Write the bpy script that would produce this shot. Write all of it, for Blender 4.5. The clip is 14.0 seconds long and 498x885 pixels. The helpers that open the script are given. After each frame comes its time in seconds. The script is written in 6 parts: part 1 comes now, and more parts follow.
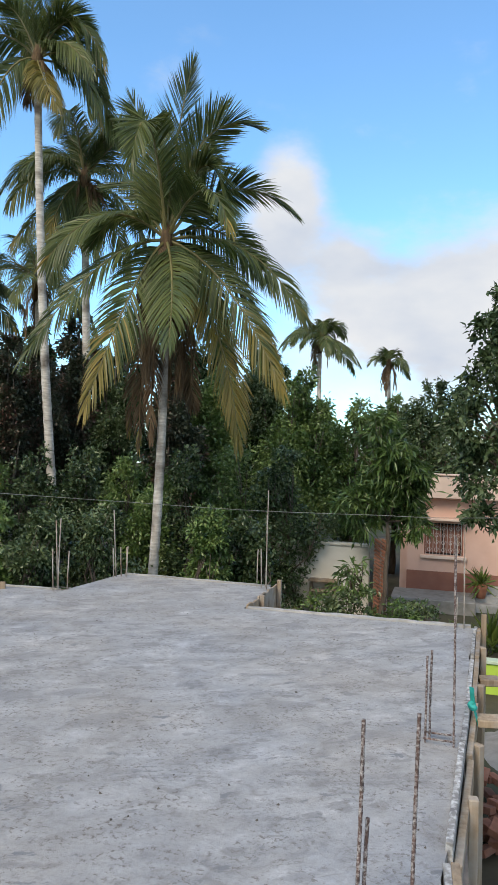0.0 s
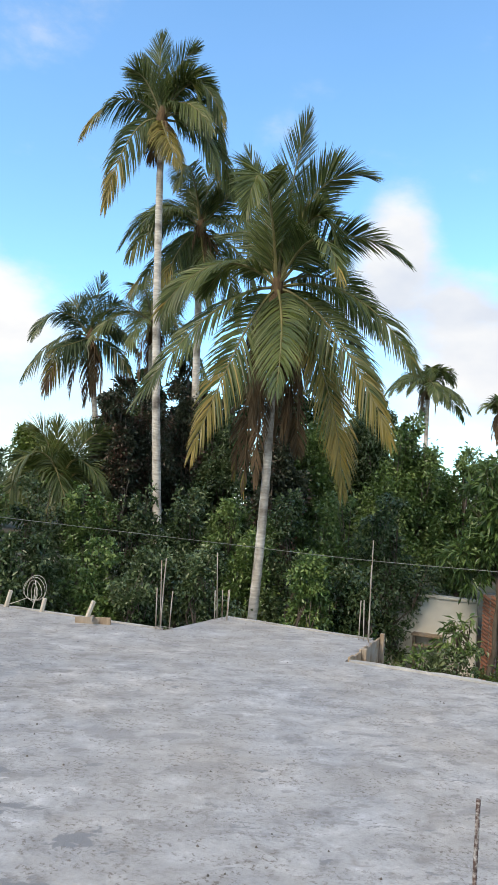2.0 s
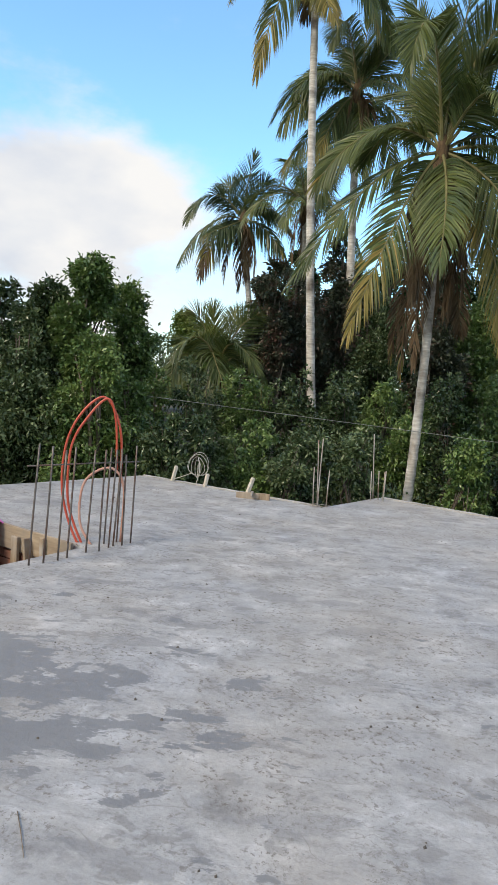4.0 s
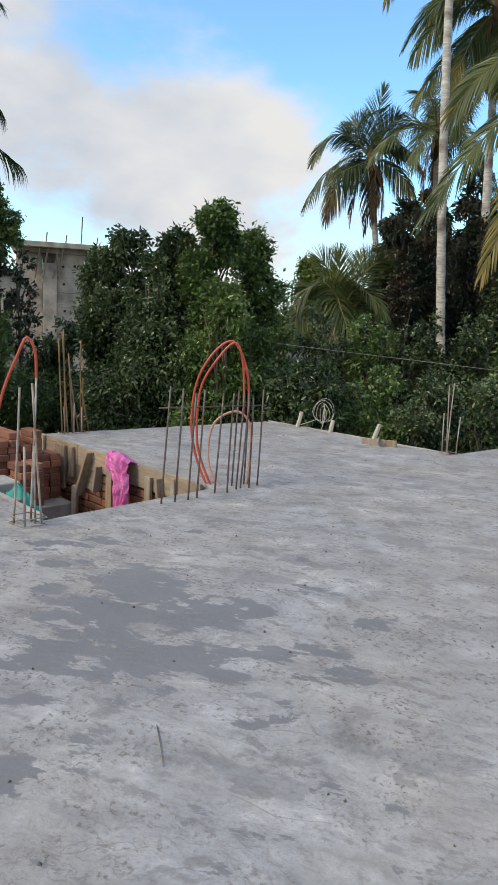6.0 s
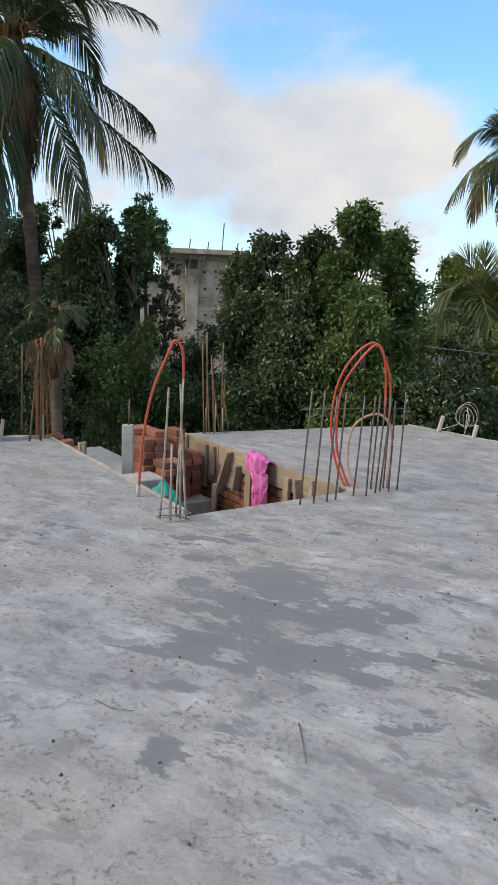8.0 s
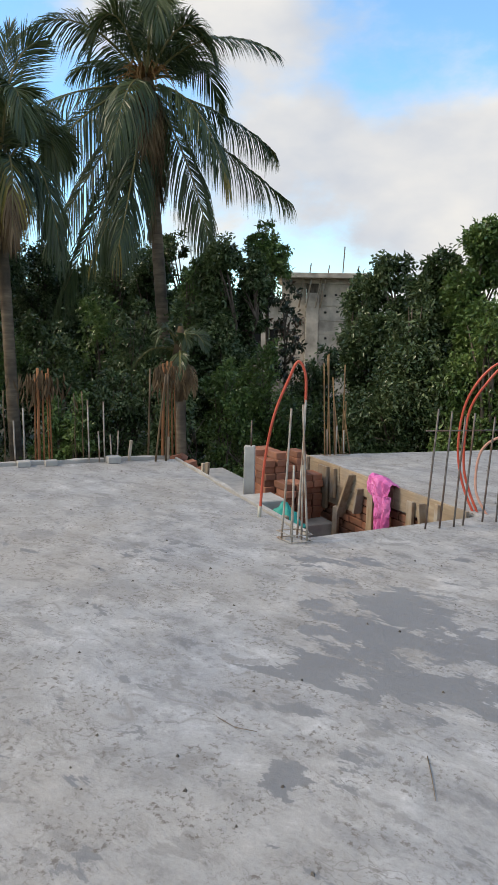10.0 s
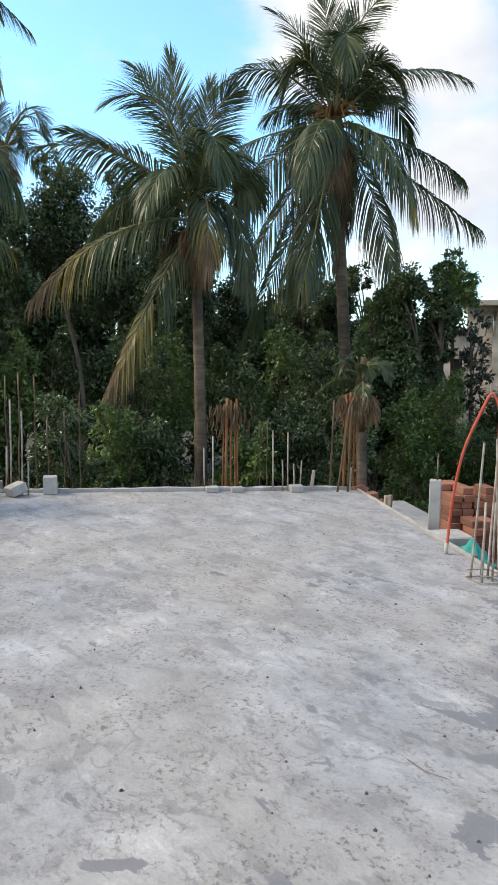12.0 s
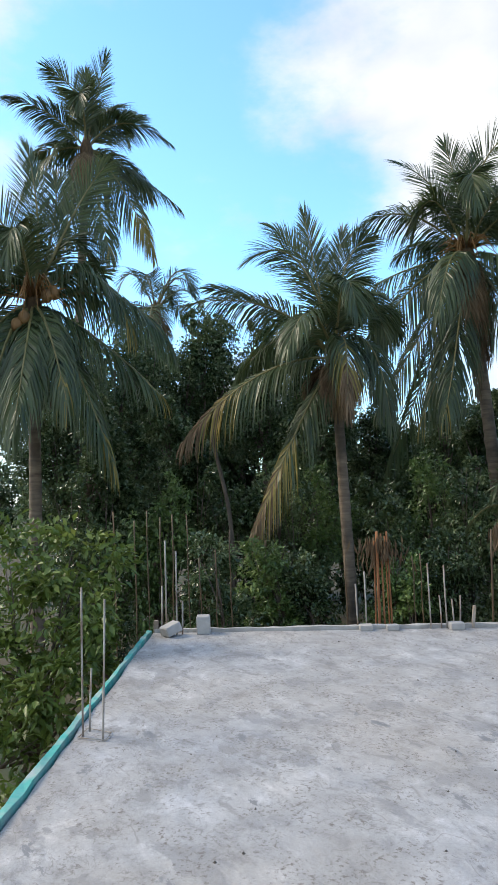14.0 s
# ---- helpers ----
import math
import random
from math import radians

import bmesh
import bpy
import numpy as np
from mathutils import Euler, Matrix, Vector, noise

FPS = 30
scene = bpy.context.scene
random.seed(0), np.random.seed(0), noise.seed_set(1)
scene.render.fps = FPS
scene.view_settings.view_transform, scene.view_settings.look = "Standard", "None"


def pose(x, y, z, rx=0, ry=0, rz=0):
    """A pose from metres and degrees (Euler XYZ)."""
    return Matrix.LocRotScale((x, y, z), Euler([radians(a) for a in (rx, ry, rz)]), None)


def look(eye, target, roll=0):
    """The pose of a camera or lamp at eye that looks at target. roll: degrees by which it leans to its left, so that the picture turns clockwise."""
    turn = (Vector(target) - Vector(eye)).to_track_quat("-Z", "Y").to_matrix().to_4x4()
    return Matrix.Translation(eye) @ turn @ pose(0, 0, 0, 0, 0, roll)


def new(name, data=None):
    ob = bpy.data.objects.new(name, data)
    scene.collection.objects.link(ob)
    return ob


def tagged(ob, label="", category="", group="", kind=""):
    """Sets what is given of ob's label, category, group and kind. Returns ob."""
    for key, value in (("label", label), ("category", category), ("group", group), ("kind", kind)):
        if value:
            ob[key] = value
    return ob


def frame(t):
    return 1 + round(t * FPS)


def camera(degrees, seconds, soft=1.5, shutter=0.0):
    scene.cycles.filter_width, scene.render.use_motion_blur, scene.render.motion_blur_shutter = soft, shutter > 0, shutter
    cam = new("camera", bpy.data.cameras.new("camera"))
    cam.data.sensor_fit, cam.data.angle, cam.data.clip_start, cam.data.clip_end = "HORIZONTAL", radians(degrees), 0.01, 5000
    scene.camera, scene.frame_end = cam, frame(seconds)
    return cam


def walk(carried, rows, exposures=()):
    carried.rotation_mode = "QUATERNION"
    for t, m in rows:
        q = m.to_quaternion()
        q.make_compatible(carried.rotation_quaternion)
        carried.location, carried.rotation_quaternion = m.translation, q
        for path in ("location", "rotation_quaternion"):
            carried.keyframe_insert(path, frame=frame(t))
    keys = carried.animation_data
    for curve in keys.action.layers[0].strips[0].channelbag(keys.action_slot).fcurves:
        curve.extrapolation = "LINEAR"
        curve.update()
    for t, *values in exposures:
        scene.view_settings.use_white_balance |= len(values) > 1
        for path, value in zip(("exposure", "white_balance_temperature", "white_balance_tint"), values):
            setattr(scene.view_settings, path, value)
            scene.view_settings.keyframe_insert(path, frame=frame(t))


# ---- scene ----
# exposure, sky and clouds
EXPOSURES = [(0.0, 0.08, 6450, 10), (1.5, 0.26, 6500, 10), (3.0, 0.32, 6750, 10), (5.5, 0.0, 6650, 10), (7.0, 0.0, 6650, 10), (9.5, 0.05, 6850, 10), (11.0, 0.18, 6850, 10), (12.5, 0.45, 6650, 10), (14.0, 0.38, 6400, 10)]
SKY_STRENGTH = 0.15
SKY_TINT = (1.26, 1.75, 1.9, 1.0)
SUN_POWER = 2.4
CLOUD_WHITE, CLOUD_GREY = (5.4, 5.45, 5.5), (4.0, 4.35, 4.95)
# cloud banks: yaw left of north, height, half width, half height (degrees), density
CLOUDS = ((13.0, 20.3, 2.5, 2.5, 1.0), (14.0, 16.2, 2.6, 2.6, 0.7), (0, 10.5, 11, 4.6, 1.0), (-3, 12.5, 6, 4, 0.8), (8.4, 15.4, 2.0, 1.2, 0.6), (54, 12.5, 9, 3.4, 0.95), (50, 7.0, 8, 3.6, 0.8), (46, 12.5, 4.5, 2.4, 0.7), (62, 14.2, 4.0, 1.8, 0.55))
CLOUDS += ((63, 19.5, 6, 3, 0.34), (73, 28.5, 7.5, 8, 1.1), (68, 24.5, 5, 4.5, 0.7), (86.5, 31.5, 5, 3.6, 0.4), (69, 10, 7, 4, 0.6), (44, 33, 6, 4, 0.3), (96, 7, 10, 3, 0.4), (190, 66, 26, 18, 1.0), (0, 88, 20, 20, 1.0),
          (-27, 16, 12, 8, 1.0), (132, 24, 14, 12, 1.0), (170, 26, 25, 14, 1.0), (240, 22, 25, 14, 1.0), (300, 18, 20, 10, 1.0))

cam = camera(38.45, 14.0, soft=1.5)
# seconds, eye x y z, yaw (left of north), pitch, lean to the left
PATH = [
    (0.0, 0.131, 0.067, 1.640, 15.81, 0.94, 1.82),
    (0.5, 0.123, 0.088, 1.657, 16.96, 3.58, 2.70),
    (1.0, 0.113, 0.079, 1.677, 18.46, 7.33, 2.79),
    (1.5, 0.097, 0.072, 1.678, 21.48, 7.13, 3.95),
    (2.0, 0.091, 0.055, 1.678, 24.19, 3.95, 4.03),
    (2.5, 0.074, 0.047, 1.669, 28.04, 0.62, 4.41),
    (3.0, 0.043, 0.058, 1.646, 31.51, -1.72, 4.69),
    (3.2, 0.038, 0.054, 1.641, 32.14, -2.31, 4.54),
    (5.3, -0.005, 0.076, 1.531, 41.54, -11.16, 3.20),
    (5.5, -0.003, 0.074, 1.534, 42.06, -11.24, 3.10),
    (6.0, -0.010, 0.053, 1.539, 45.27, -10.52, 3.00),
    (6.5, -0.018, 0.031, 1.545, 49.30, -10.38, 2.18),
    (7.0, -0.025, 0.016, 1.544, 51.88, -10.36, 2.68),
    (7.2, -0.025, 0.007, 1.545, 52.85, -10.61, 2.51),
    (9.3, -0.057, -0.007, 1.495, 61.40, -11.03, 2.26),
    (9.5, -0.058, -0.011, 1.495, 62.50, -11.18, 2.00),
    (10.0, -0.062, -0.013, 1.508, 65.79, -9.20, 1.10),
    (10.5, -0.070, -0.024, 1.517, 67.88, -6.79, 0.81),
    (11.0, -0.041, -0.048, 1.531, 70.46, -6.47, 0.87),
    (11.5, -0.055, -0.068, 1.526, 75.27, -5.56, 0.78),
    (12.0, -0.048, -0.098, 1.526, 80.00, -7.05, 0.65),
    (12.5, -0.041, -0.129, 1.527, 83.39, -6.74, 1.26),
    (13.0, -0.036, -0.142, 1.538, 86.31, -5.52, 0.13),
    (13.5, -0.040, -0.144, 1.560, 89.13, -0.27, -2.05),
    (14.0, -0.047, -0.146, 1.590, 91.28, 3.44, -2.06),
]


def aimed(x, y, z, yaw, pitch, roll):
    a, p = radians(yaw), radians(pitch)
    way = Vector((-math.sin(a) * math.cos(p), math.cos(a) * math.cos(p), math.sin(p)))
    return look((x, y, z), Vector((x, y, z)) + way, roll)


walk(cam, [(t, aimed(*r)) for t, *r in PATH], EXPOSURES)

# ---- world and sun ----
SUN_AZ, SUN_EL = radians(-160), radians(40)   # azimuth from north, west is negative


def make_world():
    w = bpy.data.worlds.new("sky")
    scene.world = w
    w.use_nodes = True
    nt = w.node_tree
    N, L = nt.nodes, nt.links
    N.clear()
    out = N.new("ShaderNodeOutputWorld")
    bg = N.new("ShaderNodeBackground")
    bg.inputs["Strength"].default_value = SKY_STRENGTH
    sky = N.new("ShaderNodeTexSky")
    sky.sky_type = "NISHITA"
    sky.sun_disc = False
    sky.sun_elevation, sky.sun_rotation = SUN_EL, SUN_AZ
    sky.air_density, sky.dust_density, sky.ozone_density = 1.0, 0.3, 2.5
    tint = N.new("ShaderNodeMix")
    tint.data_type, tint.blend_type = "RGBA", "MULTIPLY"
    tint.inputs[0].default_value = 1.0
    tint.inputs[7].default_value = SKY_TINT
    L.new(sky.outputs[0], tint.inputs[6])
    co = N.new("ShaderNodeTexCoord")
    nor = N.new("ShaderNodeVectorMath")
    nor.operation = "NORMALIZE"
    L.new(co.outputs["Generated"], nor.inputs[0])
    # fluffy break-up of the clouds
    mp = N.new("ShaderNodeMapping")
    mp.inputs["Scale"].default_value = (1, 1, 1.9)
    L.new(nor.outputs[0], mp.inputs[0])
    n1 = N.new("ShaderNodeTexNoise")
    n1.inputs["Scale"].default_value, n1.inputs["Detail"].default_value, n1.inputs["Roughness"].default_value = 5.5, 8, 0.58
    L.new(mp.outputs[0], n1.inputs[0])
    total = None
    # cloud banks: yaw left of north, elevation, half width, half height (degrees), density
    for yaw, el, hw, hh, d in CLOUDS:
        a, e = radians(yaw), radians(el)
        c = Vector((-math.sin(a) * math.cos(e), math.cos(a) * math.cos(e), math.sin(e)))
        r = Vector((math.cos(a), math.sin(a), 0))
        u = r.cross(c)
        parts = []
        for ax, half in ((r, hw), (u, hh)):
            dot = N.new("ShaderNodeVectorMath")
            dot.operation = "DOT_PRODUCT"
            dot.inputs[1].default_value = ax / math.sin(radians(half))
            sub = N.new("ShaderNodeVectorMath")
            sub.operation = "SUBTRACT"
            sub.inputs[1].default_value = c
            L.new(nor.outputs[0], sub.inputs[0])
            L.new(sub.outputs[0], dot.inputs[0])
            sq = N.new("ShaderNodeMath")
            sq.operation = "POWER"
            sq.inputs[1].default_value = 2
            ab = N.new("ShaderNodeMath")
            ab.operation = "ABSOLUTE"
            L.new(dot.outputs["Value"], ab.inputs[0])
            L.new(ab.outputs[0], sq.inputs[0])
            parts.append(sq)
        front = N.new("ShaderNodeVectorMath")
        front.operation = "DOT_PRODUCT"
        front.inputs[1].default_value = c
        L.new(nor.outputs[0], front.inputs[0])
        ad = N.new("ShaderNodeMath")
        L.new(parts[0].outputs[0], ad.inputs[0])
        L.new(parts[1].outputs[0], ad.inputs[1])
        neg = N.new("ShaderNodeMath")
        neg.operation = "MULTIPLY"
        neg.inputs[1].default_value = -0.7
        L.new(ad.outputs[0], neg.inputs[0])
        ex = N.new("ShaderNodeMath")
        ex.operation = "EXPONENT"
        L.new(neg.outputs[0], ex.inputs[0])
        st = N.new("ShaderNodeMath")
        st.operation = "GREATER_THAN"
        st.inputs[1].default_value = 0
        L.new(front.outputs["Value"], st.inputs[0])
        m = N.new("ShaderNodeMath")
        m.operation = "MULTIPLY"
        L.new(ex.outputs[0], m.inputs[0])
        L.new(st.outputs[0], m.inputs[1])
        m2 = N.new("ShaderNodeMath")
        m2.operation = "MULTIPLY"
        m2.inputs[1].default_value = d
        L.new(m.outputs[0], m2.inputs[0])
        if total is None:
            total = m2
        else:
            s = N.new("ShaderNodeMath")
            L.new(total.outputs[0], s.inputs[0])
            L.new(m2.outputs[0], s.inputs[1])
            total = s
    nz = N.new("ShaderNodeMath")
    nz.operation = "MULTIPLY_ADD"
    nz.inputs[1].default_value, nz.inputs[2].default_value = 1.7, -0.85
    L.new(n1.outputs[0], nz.inputs[0])
    su = N.new("ShaderNodeMath")
    # haze low over the land
    sp = N.new("ShaderNodeSeparateXYZ")
    L.new(nor.outputs[0], sp.inputs[0])
    hz = N.new("ShaderNodeMapRange")
    hz.inputs[1].default_value, hz.inputs[2].default_value, hz.inputs[3].default_value, hz.inputs[4].default_value = 0.0, 0.17, 0.62, 0.0
    L.new(sp.outputs[2], hz.inputs[0])
    ha = N.new("ShaderNodeMath")
    L.new(total.outputs[0], ha.inputs[0])
    L.new(hz.outputs[0], ha.inputs[1])
    L.new(ha.outputs[0], su.inputs[0])
    L.new(nz.outputs[0], su.inputs[1])
    ramp = N.new("ShaderNodeValToRGB")
    ramp.color_ramp.elements[0].position = 0.14
    ramp.color_ramp.elements[0].color = (0.04, 0.04, 0.04, 1)
    ramp.color_ramp.elements[1].position = 0.92
    ramp.color_ramp.interpolation = "EASE"
    L.new(su.outputs[0], ramp.inputs[0])
    # clouds: white tops, greyer where thin
    n2 = N.new("ShaderNodeTexNoise")
    n2.inputs["Scale"].default_value, n2.inputs["Detail"].default_value = 5.0, 5
    L.new(mp.outputs[0], n2.inputs[0])
    cr = N.new("ShaderNodeValToRGB")
    cr.color_ramp.elements[0].position, cr.color_ramp.elements[0].color = 0.35, (*CLOUD_GREY, 1)
    cr.color_ramp.elements[1].position, cr.color_ramp.elements[1].color = 0.62, (*CLOUD_WHITE, 1)
    L.new(n2.outputs[0], cr.inputs[0])
    mix = N.new("ShaderNodeMix")
    mix.data_type = "RGBA"
    L.new(ramp.outputs[0], mix.inputs[0])
    L.new(tint.outputs[2], mix.inputs[6])
    L.new(cr.outputs[0], mix.inputs[7])
    L.new(mix.outputs[2], bg.inputs[0])
    L.new(bg.outputs[0], out.inputs[0])


make_world()
sun = new("sun", bpy.data.lights.new("sun", "SUN"))
sun.data.energy, sun.data.angle, sun.data.color = SUN_POWER, radians(22), (1.0, 0.86, 0.68)
sun.matrix_world = look((0, 0, 30), Vector((0, 0, 30)) - Vector((math.sin(SUN_AZ) * math.cos(SUN_EL), math.cos(SUN_AZ) * math.cos(SUN_EL), math.sin(SUN_EL))))


# ---- materials ----
def material(name, rough=0.8, metal=0.0):
    m = bpy.data.materials.new(name)
    m.use_nodes = True
    b = m.node_tree.nodes["Principled BSDF"]
    b.inputs["Roughness"].default_value, b.inputs["Metallic"].default_value = rough, metal
    return m, m.node_tree.nodes, m.node_tree.links, b


def ramp_of(N, stops):
    r = N.new("ShaderNodeValToRGB")
    e = r.color_ramp.elements
    e[0].position, e[0].color = stops[0][0], (*stops[0][1], 1)
    e[1].position, e[1].color = stops[-1][0], (*stops[-1][1], 1)
    for p, c in stops[1:-1]:
        q = e.new(p)
        q.color = (*c, 1)
    return r


def noise_of(N, L, scale, detail=5, rough=0.55, coord=None, stretch=None):
    n = N.new("ShaderNodeTexNoise")
    n.inputs["Scale"].default_value, n.inputs["Detail"].default_value, n.inputs["Roughness"].default_value = scale, detail, rough
    co = coord or N.new("ShaderNodeTexCoord").outputs["Object"]
    if stretch:
        mp = N.new("ShaderNodeMapping")
        mp.inputs["Scale"].default_value = stretch
        L.new(co, mp.inputs[0])
        co = mp.outputs[0]
    L.new(co, n.inputs["Vector"])
    return n


def bump_of(N, L, b, height, strength=0.3, dist=0.01):
    u = N.new("ShaderNodeBump")
    u.inputs["Strength"].default_value, u.inputs["Distance"].default_value = strength, dist
    L.new(height, u.inputs["Height"])
    L.new(u.outputs[0], b.inputs["Normal"])


def mixed(N, L, fac, a, b, mode="MIX"):
    m = N.new("ShaderNodeMix")
    m.data_type, m.blend_type = "RGBA", mode
    for i, v in ((0, fac), (6, a), (7, b)):
        if hasattr(v, "links"):
            L.new(v, m.inputs[i])
        else:
            m.inputs[i].default_value = v if i == 0 else (*v, 1)
    return m.outputs[2]


def rough_stuff(name, c0, c1, scale, rough=0.85, bump=0.3, dist=0.01, metal=0.0, c2=None, scale2=None, stretch=None, per_object=0.0, per_island=0.0):
    """A surface that varies between two colours at one scale and is stained by a third at another."""
    m, N, L, b = material(name, rough, metal)
    n = noise_of(N, L, scale, stretch=stretch)
    r = ramp_of(N, ((0.3, c0), (0.7, c1)))
    L.new(n.outputs[0], r.inputs[0])
    col = r.outputs[0]
    if c2:
        n2 = noise_of(N, L, scale2 or scale * 0.2, 6)
        r2 = ramp_of(N, ((0.45, (0, 0, 0)), (0.7, (1, 1, 1))))
        L.new(n2.outputs[0], r2.inputs[0])
        col = mixed(N, L, r2.outputs[0], col, c2)
    for amount, node, sock in ((per_object, "ShaderNodeObjectInfo", "Random"), (per_island, "ShaderNodeNewGeometry", "Random Per Island")):
        if amount:
            q = N.new(node)
            h = N.new("ShaderNodeHueSaturation")
            mr = N.new("ShaderNodeMapRange")
            mr.inputs[3].default_value, mr.inputs[4].default_value = 1 - amount, 1 + amount
            L.new(q.outputs[sock], mr.inputs[0])
            L.new(mr.outputs[0], h.inputs["Value"])
            L.new(col, h.inputs["Color"])
            col = h.outputs[0]
    L.new(col, b.inputs["Base Color"])
    bump_of(N, L, b, n.outputs[0], bump, dist)
    return m


def leaf_stuff(name, dark, mid, light, rough=0.42, through_light=0.25, tip=None):
    """Leaves: colour varies from leaf to leaf and over the crown, a part of the light passes through."""
    m, N, L, b = material(name, rough)
    g = N.new("ShaderNodeNewGeometry")
    r = ramp_of(N, ((0.0, dark), (0.55, mid), (1.0, light)))
    n = noise_of(N, L, 0.9, 3)
    ad = N.new("ShaderNodeMath")
    ad.operation = "MULTIPLY_ADD"
    ad.inputs[1].default_value = 0.55
    L.new(g.outputs["Random Per Island"], ad.inputs[0])
    sc = N.new("ShaderNodeMath")
    sc.operation = "MULTIPLY_ADD"
    sc.inputs[1].default_value, sc.inputs[2].default_value = 1.6, -0.55
    L.new(n.outputs[0], sc.inputs[0])
    L.new(sc.outputs[0], ad.inputs[2])
    L.new(ad.outputs[0], r.inputs[0])
    col = r.outputs[0]
    if tip:
        n3 = noise_of(N, L, 0.55, 2)
        r3 = ramp_of(N, ((0.52, (0, 0, 0)), (0.68, (1, 1, 1))))
        L.new(n3.outputs[0], r3.inputs[0])
        col = mixed(N, L, r3.outputs[0], col, tip)
    L.new(col, b.inputs["Base Color"])
    t = N.new("ShaderNodeBsdfTranslucent")
    L.new(col, t.inputs[0])
    mx = N.new("ShaderNodeMixShader")
    mx.inputs[0].default_value = through_light
    L.new(b.outputs[0], mx.inputs[1])
    L.new(t.outputs[0], mx.inputs[2])
    L.new(mx.outputs[0], N["Material Output"].inputs[0])
    return m

# damp patches: x, y, radii, turn, strength
DAMP = ((-3.12, 2.29, 0.3, 0.27, 55, 0.95), (-2.87, 1.99, 0.37, 0.25, 54, 0.95), (-2.66, 1.55, 0.26, 0.15, 54, 0.9), (-2.64, 2.37, 0.25, 0.24, 55, 0.9), (-2.28, 1.89, 0.35, 0.18, 54, 0.95), (-2.66, 1.85, 0.32, 0.18, 54, 0.8),
        (-2.32, 1.39, 0.24, 0.06, 53, 0.62), (-3.87, 2.44, 0.29, 0.11, 56, 0.62), (-3.64, 2.12, 0.14, 0.05, 55, 1.0), (-3.33, 1.89, 0.09, 0.07, 55, 1.0), (-2.99, 1.73, 0.11, 0.05, 54, 0.8), (-1.96, 1.29, 0.1, 0.13, 53, 0.6),
        (-1.69, 1.85, 0.07, 0.04, 53, 0.75), (-1.94, 2.98, 0.12, 0.06, 54, 0.8))
DAMP += ((-2.46, 3.06, 0.09, 0.08, 55, 0.6), (-2.01, 2.44, 0.21, 0.12, 54, 0.5), (-1.73, 2.39, 0.15, 0.12, 54, 0.46), (-3.65, 3.16, 0.09, 0.05, 56, 0.8), (-3.75, 3.49, 0.13, 0.04, 57, 0.8), (-1.96, 2.96, 0.15, 0.06, 42, 0.85),
        (-2.49, 3.03, 0.08, 0.05, 43, 0.7), (-2.02, 2.35, 0.22, 0.12, 41, 0.55), (-1.68, 1.89, 0.08, 0.05, 39, 0.6), (-4.55, 1.41, 0.27, 0.17, 87, 0.5), (-2.06, -0.16, 0.08, 0.02, 85, 0.75), (-2.92, 0.18, 0.04, 0.04, 86, 0.5),
        (-2.04, 1.02, 0.1, 0.11, 66, 0.45))


